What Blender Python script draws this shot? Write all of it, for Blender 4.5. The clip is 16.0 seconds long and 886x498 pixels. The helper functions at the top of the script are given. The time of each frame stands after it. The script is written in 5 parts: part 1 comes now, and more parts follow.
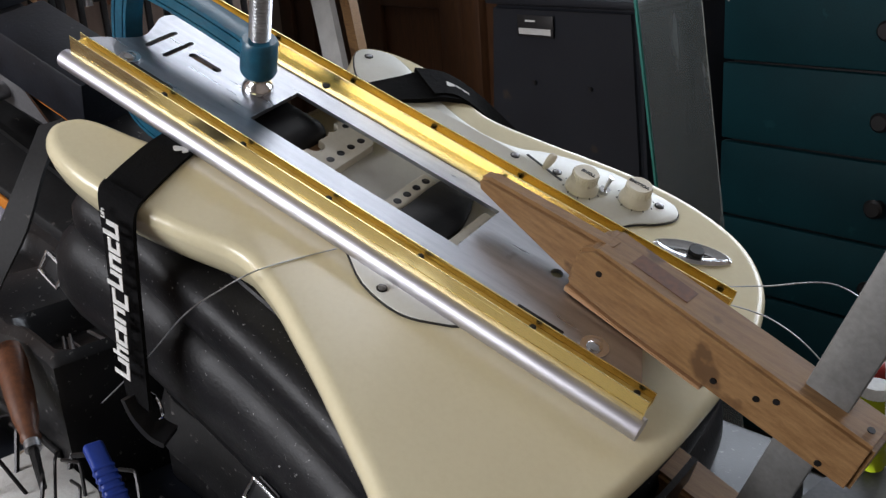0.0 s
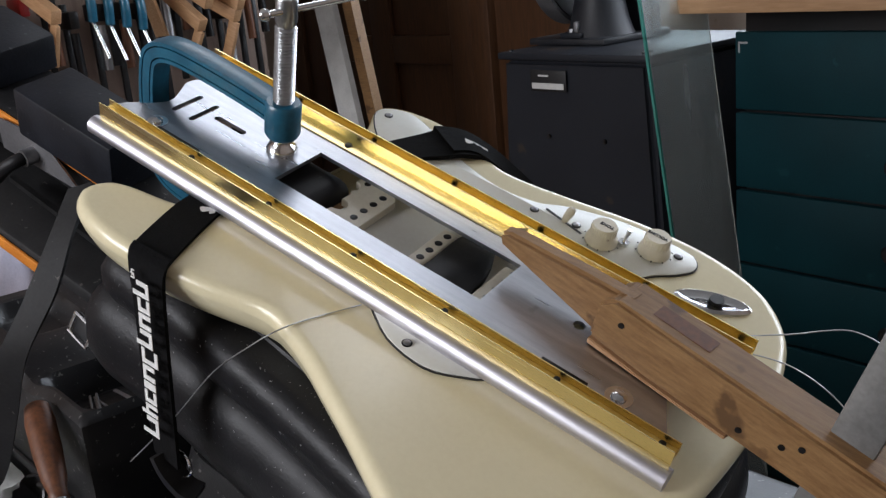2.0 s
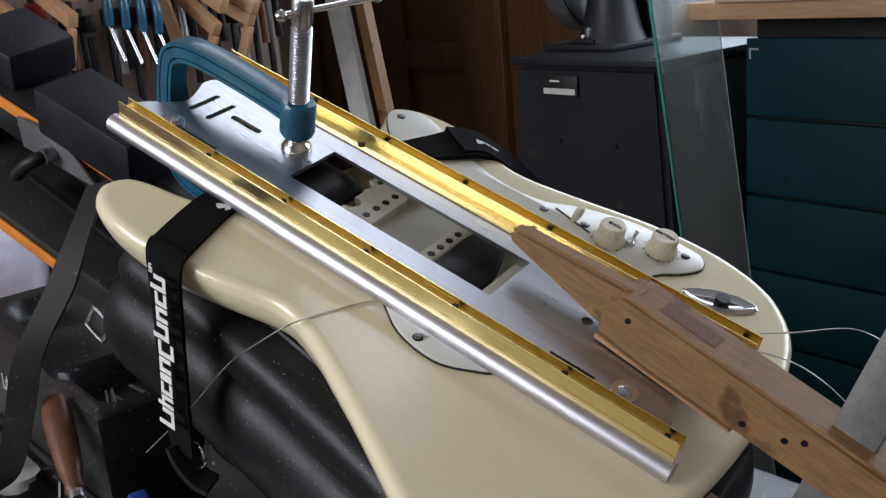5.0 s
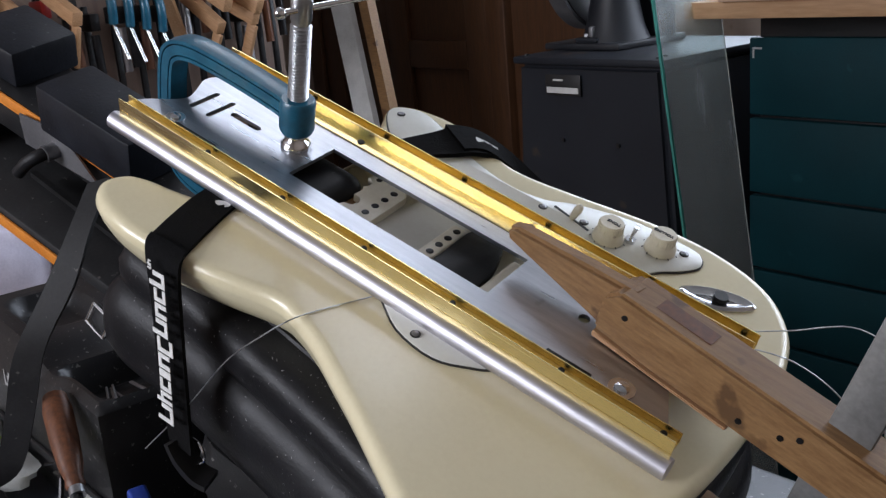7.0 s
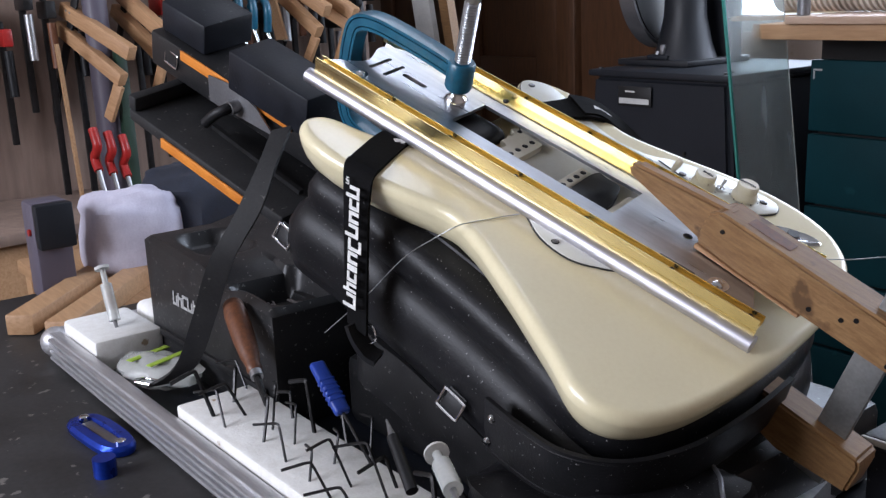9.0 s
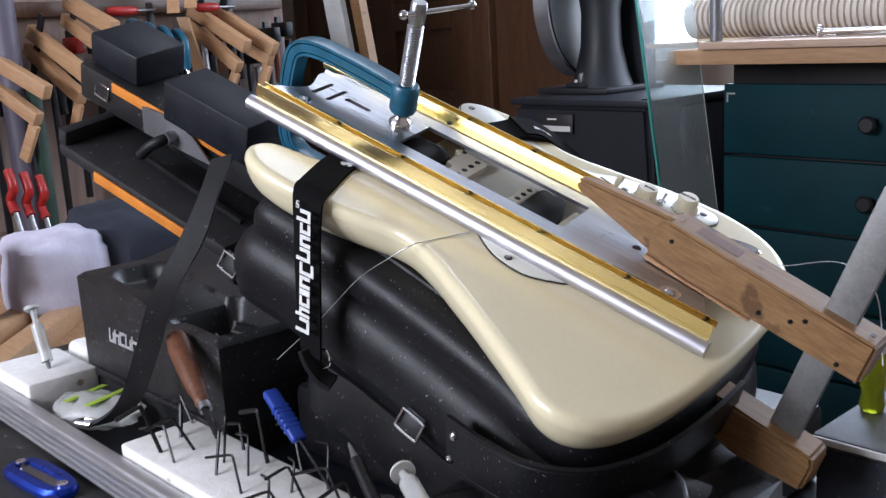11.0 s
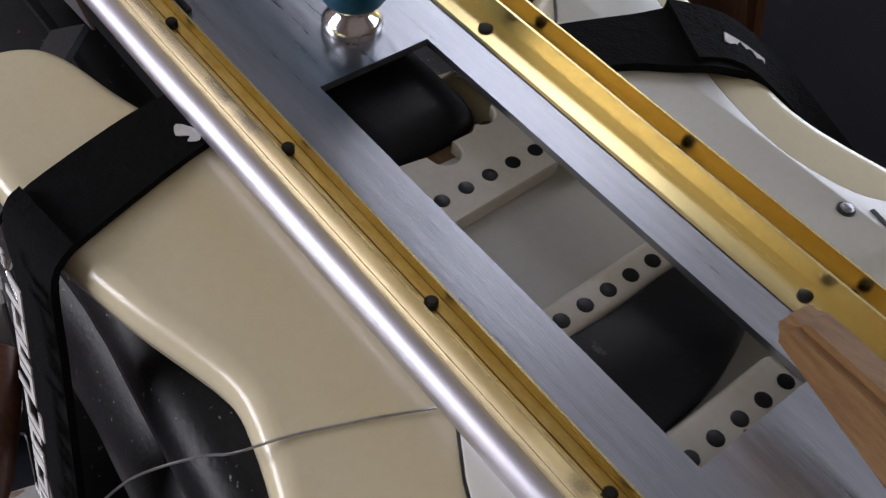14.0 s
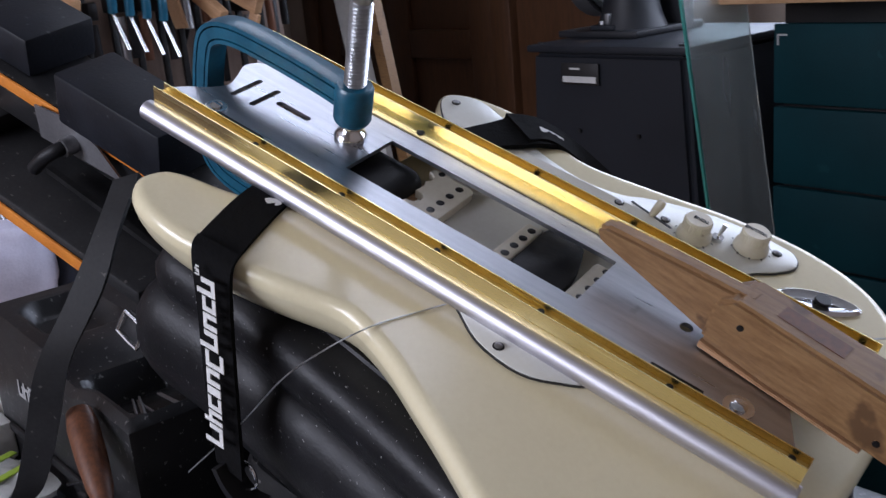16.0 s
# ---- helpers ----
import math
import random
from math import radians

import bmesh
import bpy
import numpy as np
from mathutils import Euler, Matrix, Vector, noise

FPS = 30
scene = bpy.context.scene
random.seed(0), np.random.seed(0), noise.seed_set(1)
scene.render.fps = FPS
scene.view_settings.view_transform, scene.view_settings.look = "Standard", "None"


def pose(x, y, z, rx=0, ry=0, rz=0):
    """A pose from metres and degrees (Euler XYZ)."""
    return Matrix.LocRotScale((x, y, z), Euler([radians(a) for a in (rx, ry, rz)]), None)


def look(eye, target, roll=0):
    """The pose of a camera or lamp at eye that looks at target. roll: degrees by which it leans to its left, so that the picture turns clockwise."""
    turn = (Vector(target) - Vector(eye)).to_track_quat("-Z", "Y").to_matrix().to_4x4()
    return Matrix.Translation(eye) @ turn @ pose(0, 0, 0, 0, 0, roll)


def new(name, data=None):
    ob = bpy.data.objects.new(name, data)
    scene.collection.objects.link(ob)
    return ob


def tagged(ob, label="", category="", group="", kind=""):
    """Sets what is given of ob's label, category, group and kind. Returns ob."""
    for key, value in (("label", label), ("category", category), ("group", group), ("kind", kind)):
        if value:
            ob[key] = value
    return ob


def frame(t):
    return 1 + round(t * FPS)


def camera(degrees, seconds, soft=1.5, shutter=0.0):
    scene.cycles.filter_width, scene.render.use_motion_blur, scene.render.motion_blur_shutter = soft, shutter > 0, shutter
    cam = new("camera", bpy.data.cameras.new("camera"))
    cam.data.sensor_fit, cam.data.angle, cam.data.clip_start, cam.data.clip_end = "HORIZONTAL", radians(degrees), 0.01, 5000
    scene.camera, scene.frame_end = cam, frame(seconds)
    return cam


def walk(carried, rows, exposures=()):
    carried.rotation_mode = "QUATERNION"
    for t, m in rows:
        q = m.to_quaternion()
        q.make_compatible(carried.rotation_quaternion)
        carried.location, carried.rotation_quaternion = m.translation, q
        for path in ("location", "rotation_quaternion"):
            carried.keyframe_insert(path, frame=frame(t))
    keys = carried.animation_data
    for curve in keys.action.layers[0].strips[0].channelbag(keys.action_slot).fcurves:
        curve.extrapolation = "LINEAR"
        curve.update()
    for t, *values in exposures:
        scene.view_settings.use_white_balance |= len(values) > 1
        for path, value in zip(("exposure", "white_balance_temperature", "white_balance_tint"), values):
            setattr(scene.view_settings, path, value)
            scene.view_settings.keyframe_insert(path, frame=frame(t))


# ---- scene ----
cam = camera(47.9, 16.0, soft=1.3, shutter=0.4)
PATH = [
    (0, (0.507, -0.498, 1.14), (-0.574, 1.045, 0.47), -4.1),
    (0.5, (0.505, -0.491, 1.142), (-0.609, 1.035, 0.487), -4.9),
    (1, (0.506, -0.494, 1.143), (-0.612, 1.04, 0.511), -5.2),
    (1.5, (0.511, -0.505, 1.145), (-0.606, 1.045, 0.554), -5.3),
    (2, (0.509, -0.509, 1.145), (-0.61, 1.049, 0.578), -5.3),
    (2.5, (0.511, -0.512, 1.144), (-0.615, 1.045, 0.588), -5.3),
    (3, (0.512, -0.512, 1.144), (-0.612, 1.045, 0.586), -5.4),
    (3.5, (0.514, -0.513, 1.144), (-0.614, 1.041, 0.583), -5.7),
    (4, (0.515, -0.516, 1.143), (-0.615, 1.038, 0.586), -5.4),
    (6.5, (0.52, -0.524, 1.142), (-0.622, 1.023, 0.591), -5.0),
    (7, (0.522, -0.52, 1.141), (-0.624, 1.023, 0.588), -5.0),
    (7.5, (0.545, -0.526, 1.135), (-0.607, 1.009, 0.572), -3.4),
    (8, (0.562, -0.601, 1.122), (-0.669, 0.879, 0.581), -2.2),
    (10.5, (0.58, -0.797, 1.11), (-0.544, 0.801, 0.681), -3.5),
    (11, (0.553, -0.763, 1.104), (-0.531, 0.86, 0.669), -3.3),
    (11.5, (0.479, -0.6, 1.104), (-0.654, 0.974, 0.615), -2.1),
    (12, (0.421, -0.41, 1.111), (-0.847, 0.974, 0.418), -1.4),
    (12.5, (0.364, -0.297, 1.114), (-0.927, 0.972, 0.263), -0.8),
    (13, (0.308, -0.222, 1.109), (-1.005, 1.001, 0.227), -1.2),
    (13.5, (0.281, -0.196, 1.105), (-1.055, 1.004, 0.225), -1.7),
    (14, (0.288, -0.195, 1.106), (-1.061, 0.981, 0.214), -1.7),
    (14.5, (0.33, -0.259, 1.118), (-1.0, 0.951, 0.243), -2.8),
    (15, (0.382, -0.381, 1.133), (-0.804, 1.039, 0.373), -3.6),
    (15.5, (0.43, -0.45, 1.133), (-0.774, 1.043, 0.565), -5.6),
    (16, (0.435, -0.499, 1.133), (-0.688, 1.054, 0.563), -5.2),
]
walk(cam, [(t, look(eye, target, roll)) for t, eye, target, roll in PATH],
     exposures=[(0.0, -0.05, 6550, 13), (4.0, -0.06, 6400, 14), (7.0, -0.08, 6250, 15), (8.0, 0.06, 6150, 16), (10.3, 0.44, 6000, 16), (11.5, 0.38, 6000, 16), (12.0, 0.14, 6050, 16), (12.5, -0.08, 6150, 17),
                (13.0, -0.28, 6400, 20), (14.0, -0.40, 6400, 20), (15.0, -0.38, 6200, 20), (15.5, -0.27, 6050, 20), (16.0, -0.18, 5950, 20)])

# ---------------------------------------------------------------- world and light
ROOM = pose(-0.0377, 0.0526, 0.0343, 0, 0, -14.9)      # the workshop's walls
BENCH = pose(0, 0, 0, 0, 0, -14)     # the bench top and the case on it
# the guitar's own axes: x from neck to tail, y from bass to treble, z out of its face
TILTED = Matrix(((0.9197, 0.0765, 0.3850, 0), (0.0, 0.9808, -0.1950, 0), (-0.3925, 0.1793, 0.9021, 1.0), (0, 0, 0, 1)))

world = bpy.data.worlds.new("sky")
scene.world = world
world.use_nodes = True
sky = world.node_tree.nodes.new("ShaderNodeTexSky")
sky.sky_type, sky.sun_disc = "NISHITA", False
sky.sun_elevation, sky.sun_rotation = radians(40), radians(30)
world.node_tree.links.new(sky.outputs[0], world.node_tree.nodes["Background"].inputs[0])
world.node_tree.nodes["Background"].inputs[1].default_value = 0.12


def area(name, m, w, h, watts, colour):
    data = bpy.data.lights.new(name, "AREA")
    data.shape, data.size, data.size_y, data.energy, data.color = "RECTANGLE", w, h, watts, colour
    ob = new(name, data)
    ob.matrix_world = m
    return ob


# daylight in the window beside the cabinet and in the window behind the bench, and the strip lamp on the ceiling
area("window_light_back", ROOM @ look((-0.1, 1.98, 1.55), (-0.1, 0.0, 1.45)), 2.3, 1.2, 52, (0.80, 0.90, 1.0))
area("window_light_side", ROOM @ look((-0.55, -2.58, 1.72), (-0.45, 0.2, 1.62)), 1.6, 1.05, 66, (0.95, 0.97, 1.0))
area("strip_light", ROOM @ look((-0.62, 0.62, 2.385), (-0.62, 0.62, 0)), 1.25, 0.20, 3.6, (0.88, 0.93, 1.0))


# ---------------------------------------------------------------- materials
def mat(name, base, rough=0.5, metal=0.0, dark=None, scale=20.0, stretch=(1, 1, 1), bump=0.0, fine=300.0, amount=0.5, coat=0.0,
        emit=0.0, trans=0.0, rough_var=0.12, spots=None, spec=0.5):
    m = bpy.data.materials.new(name)
    m.use_nodes = True
    nt = m.node_tree
    bs = nt.nodes["Principled BSDF"]
    dark = dark or tuple(c * 0.72 for c in base)
    co = nt.nodes.new("ShaderNodeTexCoord")
    mp = nt.nodes.new("ShaderNodeMapping")
    mp.inputs["Scale"].default_value = stretch
    nt.links.new(co.outputs["Object"], mp.inputs[0])
    n1 = nt.nodes.new("ShaderNodeTexNoise")
    n1.inputs["Scale"].default_value, n1.inputs["Detail"].default_value = scale, 6
    n2 = nt.nodes.new("ShaderNodeTexNoise")
    n2.inputs["Scale"].default_value, n2.inputs["Detail"].default_value = fine, 3
    for n in (n1, n2):
        nt.links.new(mp.outputs[0], n.inputs["Vector"])
    ramp = nt.nodes.new("ShaderNodeValToRGB")
    ramp.color_ramp.elements[0].position, ramp.color_ramp.elements[1].position = 0.5 - 0.3 * amount, 0.5 + 0.3 * amount
    ramp.color_ramp.elements[0].color, ramp.color_ramp.elements[1].color = (*dark, 1), (*base, 1)
    mix = nt.nodes.new("ShaderNodeMath")
    mix.operation, mix.inputs[1].default_value = "MULTIPLY_ADD", 0.35
    nt.links.new(n2.outputs["Fac"], mix.inputs[0])
    sub = nt.nodes.new("ShaderNodeMath")
    sub.operation, sub.inputs[1].default_value = "MULTIPLY", 0.65
    nt.links.new(n1.outputs["Fac"], sub.inputs[0])
    nt.links.new(sub.outputs[0], mix.inputs[2])
    nt.links.new(mix.outputs[0], ramp.inputs[0])
    colour = ramp.outputs[0]
    if spots:
        n3 = nt.nodes.new("ShaderNodeTexNoise")
        n3.inputs["Scale"].default_value, n3.inputs["Detail"].default_value = spots[1], 4
        nt.links.new(co.outputs["Object"], n3.inputs["Vector"])
        r3 = nt.nodes.new("ShaderNodeValToRGB")
        r3.color_ramp.elements[0].position, r3.color_ramp.elements[1].position = spots[2], spots[2] + 0.04
        nt.links.new(n3.outputs["Fac"], r3.inputs[0])
        mx = nt.nodes.new("ShaderNodeMix")
        mx.data_type = "RGBA"
        nt.links.new(r3.outputs[0], mx.inputs["Factor"])
        nt.links.new(colour, mx.inputs["A"])
        mx.inputs["B"].default_value = (*spots[0], 1)
        colour = mx.outputs["Result"]
    nt.links.new(colour, bs.inputs["Base Color"])
    rr = nt.nodes.new("ShaderNodeMapRange")
    rr.inputs["To Min"].default_value, rr.inputs["To Max"].default_value = max(0.02, rough - rough_var), min(1, rough + rough_var)
    nt.links.new(n1.outputs["Fac"], rr.inputs[0])
    nt.links.new(rr.outputs[0], bs.inputs["Roughness"])
    bs.inputs["Metallic"].default_value = metal
    bs.inputs["Specular IOR Level"].default_value = spec
    bs.inputs["Coat Weight"].default_value, bs.inputs["Coat Roughness"].default_value = coat, 0.14
    bs.inputs["Transmission Weight"].default_value = trans
    if emit:
        bs.inputs["Emission Color"].default_value, bs.inputs["Emission Strength"].default_value = (*base, 1), emit
    if bump:
        bp = nt.nodes.new("ShaderNodeBump")
        bp.inputs["Strength"].default_value, bp.inputs["Distance"].default_value = bump, 0.002
        nt.links.new(mix.outputs[0], bp.inputs["Height"])
        nt.links.new(bp.outputs[0], bs.inputs["Normal"])
    return m


CREAM = mat("cream_lacquer", (0.83, 0.755, 0.515), 0.24, dark=(0.78, 0.70, 0.46), scale=9, coat=0.3, rough_var=0.05, spots=((0.42, 0.33, 0.17), 90, 0.755))
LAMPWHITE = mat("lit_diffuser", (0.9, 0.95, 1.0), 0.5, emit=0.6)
WHITE = mat("white_plastic", (0.78, 0.79, 0.74), 0.32, dark=(0.72, 0.72, 0.66), scale=25, rough_var=0.06)
AGED = mat("aged_white_plastic", (0.76, 0.72, 0.60), 0.42, dark=(0.66, 0.61, 0.49), scale=40, bump=0.05, spots=((0.25, 0.18, 0.12), 120, 0.72))
BLACKLINE = mat("black_ply", (0.02, 0.02, 0.02), 0.4)
ALU = mat("brushed_aluminium", (0.54, 0.56, 0.60), 0.30, 1.0, dark=(0.40, 0.42, 0.46), scale=14, stretch=(1, 14, 14), fine=160, bump=0.10, rough_var=0.08, spots=((0.33, 0.34, 0.36), 26, 0.69))
TUBE = mat("satin_aluminium_tube", (0.62, 0.61, 0.66), 0.46, 1.0, dark=(0.50, 0.49, 0.54), scale=8, stretch=(3, 30, 30), bump=0.05, rough_var=0.06)
BRASS = mat("gold_anodised_aluminium", (0.90, 0.76, 0.40), 0.26, 1.0, dark=(0.84, 0.68, 0.31), scale=12, stretch=(0.4, 10, 10), fine=120, bump=0.03, rough_var=0.06)
GROOVE = mat("worn_gold_groove", (0.92, 0.74, 0.34), 0.46, 1.0, dark=(0.76, 0.54, 0.17), scale=90, stretch=(1, 3, 3), bump=0.25)
CHROME = mat("chrome", (0.75, 0.76, 0.78), 0.14, 1.0, dark=(0.62, 0.63, 0.65), scale=40, rough_var=0.06)
STEELBRIGHT = mat("bright_worn_steel", (0.62, 0.63, 0.65), 0.34, 1.0, dark=(0.44, 0.45, 0.47), scale=60, bump=0.1)
STEEL = mat("dull_steel", (0.40, 0.40, 0.41), 0.42, 1.0, dark=(0.27, 0.27, 0.28), scale=30, bump=0.1)
BARSTEEL = mat("galvanised_bar", (0.27, 0.27, 0.265), 0.55, 0.55, dark=(0.18, 0.18, 0.175), scale=40, bump=0.1)
DARKSTEEL = mat("blackened_steel", (0.035, 0.034, 0.036), 0.38, 0.6, dark=(0.018, 0.018, 0.018), scale=60, bump=0.1)
BLUEPAINT = mat("blue_hammer_paint", (0.010, 0.115, 0.19), 0.36, dark=(0.006, 0.07, 0.125), scale=50, bump=0.12, coat=0.3)
WOOD = mat("beech_wood", (0.29, 0.165, 0.068), 0.5, dark=(0.17, 0.085, 0.032), scale=16, stretch=(2, 22, 22), fine=120, bump=0.12, spots=((0.11, 0.055, 0.022), 22, 0.64))
PALEWOOD = mat("pale_beech", (0.50, 0.30, 0.16), 0.5, dark=(0.37, 0.20, 0.095), scale=14, stretch=(2, 20, 20), bump=0.1)
PINE = mat("pine_board", (0.46, 0.28, 0.15), 0.55, dark=(0.33, 0.185, 0.09), scale=10, stretch=(2, 18, 18), bump=0.1)
DARKWOOD = mat("dark_stained_door", (0.085, 0.036, 0.014), 0.42, dark=(0.045, 0.018, 0.007), scale=10, stretch=(16, 16, 1.5), bump=0.12)
LEATHER = mat("black_leatherette", (0.012, 0.012, 0.014), 0.40, dark=(0.008, 0.008, 0.009), scale=30, fine=420, bump=0.30, spots=((0.24, 0.24, 0.24), 340, 0.68), spec=0.20)
FABRIC = mat("black_webbing", (0.007, 0.007, 0.008), 0.9, dark=(0.004, 0.004, 0.004), scale=200, fine=700, bump=0.5, spec=0.12)
RUBBER = mat("black_rubber", (0.009, 0.009, 0.011), 0.5, dark=(0.005, 0.005, 0.006), scale=40, bump=0.15, spots=((0.05, 0.05, 0.05), 120, 0.71), spec=0.3)
PLASTIC = mat("black_moulded_plastic", (0.014, 0.014, 0.015), 0.42, dark=(0.008, 0.008, 0.009), scale=30, fine=500, bump=0.2, spots=((0.13, 0.125, 0.12), 200, 0.66), spec=0.4)
DUSTY = mat("dusty_grey_plastic", (0.026, 0.026, 0.027), 0.6, dark=(0.013, 0.013, 0.014), scale=26, bump=0.15, spots=((0.11, 0.10, 0.095), 130, 0.68), spec=0.3)
BLUEBLACK = mat("blue_black_foam", (0.010, 0.012, 0.018), 0.50, dark=(0.005, 0.006, 0.009), scale=30, bump=0.3, spec=0.25, spots=((0.05, 0.055, 0.06), 160, 0.68))
ORANGE = mat("orange_edging", (0.72, 0.25, 0.025), 0.5, dark=(0.55, 0.17, 0.02), scale=30)
FOAM = mat("white_foam", (0.84, 0.84, 0.82), 0.9, dark=(0.74, 0.73, 0.70), scale=90, fine=400, bump=0.5, spots=((0.40, 0.31, 0.22), 40, 0.68))
MAT = mat("dark_bench_top", (0.040, 0.039, 0.040), 0.55, dark=(0.020, 0.020, 0.020), scale=12, fine=160, bump=0.15, spots=((0.15, 0.14, 0.13), 60, 0.66), spec=0.35)
EDGEALU = mat("case_edge_aluminium", (0.66, 0.66, 0.68), 0.42, 0.75, dark=(0.50, 0.50, 0.52), scale=20, stretch=(1, 12, 12), bump=0.08)
BLUEANO = mat("blue_anodised", (0.012, 0.055, 0.46), 0.3, 0.6, dark=(0.008, 0.03, 0.28), scale=30)
BLUEPLASTIC = mat("blue_plastic", (0.012, 0.050, 0.36), 0.42, dark=(0.008, 0.035, 0.25), scale=40)
CHISEL = mat("reddish_handle_wood", (0.17, 0.060, 0.022), 0.50, dark=(0.08, 0.025, 0.009), scale=14, stretch=(18, 18, 2), bump=0.08, coat=0.05)
GREY = mat("grey_machine_paint", (0.017, 0.019, 0.024), 0.5, dark=(0.014, 0.0155, 0.020), scale=9, bump=0.08, spots=((0.040, 0.031, 0.025), 9, 0.66), spec=0.2)
DARKGREY = mat("dark_machine_paint", (0.016, 0.017, 0.021), 0.5, dark=(0.010, 0.011, 0.014), scale=12, bump=0.08, spec=0.35)
TEAL = mat("dark_teal_paint", (0.004, 0.040, 0.050), 0.60, dark=(0.003, 0.026, 0.033), scale=7, bump=0.06, spots=((0.008, 0.050, 0.060), 16, 0.66), spec=0.18)
BLACKPAINT = mat("black_paint", (0.008, 0.008, 0.009), 0.5)
WALL = mat("grubby_plaster", (0.46, 0.38, 0.32), 0.85, dark=(0.33, 0.26, 0.21), scale=4, bump=0.1, spots=((0.25, 0.19, 0.15), 7, 0.66))
PLY = mat("plywood_panel", (0.27, 0.195, 0.155), 0.7, dark=(0.17, 0.115, 0.090), scale=6, stretch=(8, 8, 1), bump=0.08)
FLOOR = mat("concrete_floor", (0.20, 0.19, 0.18), 0.8, dark=(0.12, 0.11, 0.10), scale=6, bump=0.1)
CEIL = mat("ceiling_boards", (0.40, 0.385, 0.37), 0.9, dark=(0.30, 0.29, 0.275), scale=4)
FRAMEPAINT = mat("window_frame_paint", (0.60, 0.59, 0.56), 0.6, dark=(0.50, 0.49, 0.46), scale=8)
PAPER = mat("white_label", (0.62, 0.62, 0.60), 0.6)
INK = mat("label_black", (0.012, 0.012, 0.013), 0.5)
PRINT = mat("white_print", (0.80, 0.80, 0.78), 0.7, dark=(0.66, 0.66, 0.64), scale=200)
GREYPRINT = mat("grey_print", (0.42, 0.42, 0.42), 0.6)
HOSE = mat("ribbed_hose_plastic", (0.66, 0.61, 0.54), 0.5, dark=(0.55, 0.49, 0.42), scale=20)
BENCHTOP = mat("plywood_bench_top", (0.50, 0.36, 0.27), 0.42, dark=(0.40, 0.27, 0.19), scale=8, stretch=(2, 14, 14), bump=0.05)
CLOTH = mat("pale_lilac_cloth", (0.60, 0.58, 0.68), 0.9, dark=(0.48, 0.46, 0.56), scale=30, bump=0.4)
NAVY = mat("navy_cloth", (0.020, 0.026, 0.045), 0.8, dark=(0.012, 0.015, 0.025), scale=30, bump=0.4)
RED = mat("red_plastic", (0.42, 0.018, 0.015), 0.4, dark=(0.28, 0.012, 0.01), scale=40)
GREEN = mat("dark_green_paint", (0.012, 0.040, 0.022), 0.5)
PURPLE = mat("grey_purple_pipe", (0.10, 0.085, 0.115), 0.5, dark=(0.10, 0.09, 0.12), scale=10)
YELLOW = mat("translucent_yellow_green", (0.52, 0.58, 0.02), 0.18, trans=0.5, dark=(0.40, 0.46, 0.02), scale=20)
SHEET = mat("grey_sheet_metal", (0.22, 0.22, 0.23), 0.45, 0.6, dark=(0.15, 0.15, 0.16), scale=20, bump=0.1)
NAVYSHEET = mat("blue_black_board", (0.016, 0.020, 0.031), 0.45, dark=(0.010, 0.012, 0.018), scale=10, spots=((0.10, 0.10, 0.11), 240, 0.67))
TABLETOP = mat("scuffed_dark_sheet", (0.10, 0.10, 0.11), 0.5, 0.3, dark=(0.045, 0.047, 0.052), scale=16, bump=0.1)
CLEARBAG = mat("clear_bag", (0.86, 0.88, 0.86), 0.16, trans=0.55, dark=(0.75, 0.77, 0.75), scale=60, bump=0.5)
LIME = mat("lime_strip", (0.42, 0.62, 0.06), 0.4)
CORK = mat("pale_cork", (0.55, 0.38, 0.20), 0.7, scale=60)


def glass(name, tint, rough=0.0, mix_fac=0.0):
    m = bpy.data.materials.new(name)
    m.use_nodes = True
    bs = m.node_tree.nodes["Principled BSDF"]
    bs.inputs["Base Color"].default_value = (*tint, 1)
    bs.inputs["Roughness"].default_value, bs.inputs["Transmission Weight"].default_value, bs.inputs["IOR"].default_value = rough, 1.0, 1.35
    return m


GLASS = glass("greenish_glass", (0.80, 0.93, 0.90), 0.05)
# a pale diffuse haze mixed into the clear glass, standing in for reflected light
glass_sheen = GLASS.node_tree.nodes.new("ShaderNodeBsdfDiffuse")
glass_sheen.inputs["Color"].default_value = (0.62, 0.66, 0.68, 1)
film_noise = GLASS.node_tree.nodes.new("ShaderNodeTexNoise")
film_noise.inputs["Scale"].default_value = 5.0
film_fac = GLASS.node_tree.nodes.new("ShaderNodeMapRange")
film_fac.inputs["To Min"].default_value, film_fac.inputs["To Max"].default_value = 0.10, 0.42
film = GLASS.node_tree.nodes.new("ShaderNodeMixShader")
GLASS.node_tree.links.new(film_noise.outputs["Fac"], film_fac.inputs[0])
GLASS.node_tree.links.new(film_fac.outputs[0], film.inputs[0])
GLASS.node_tree.links.new(GLASS.node_tree.nodes["Principled BSDF"].outputs[0], film.inputs[1])
GLASS.node_tree.links.new(glass_sheen.outputs[0], film.inputs[2])
GLASS.node_tree.links.new(film.outputs[0], GLASS.node_tree.nodes["Material Output"].inputs[0])
CLEAR = glass("clear_plastic", (0.93, 0.95, 0.97), 0.08)
GLASSEDGE = mat("green_glass_edge", (0.10, 0.42, 0.36), 0.15, trans=0.4, dark=(0.06, 0.30, 0.26), scale=15)

# ---------------------------------------------------------------- helpers
BASE = {}


def thing(name, label, category, m=None, at=(0, 0, 0), group="", kind=""):
    """An empty at the thing's base; parts are given in the frame m and shifted to that base."""
    ob = new(name)
    ob.empty_display_size = 0.02
    ob.matrix_world = (m or Matrix()) @ Matrix.Translation(at)
    BASE[ob] = Vector(at)
    return tagged(ob, label, category, group, kind)


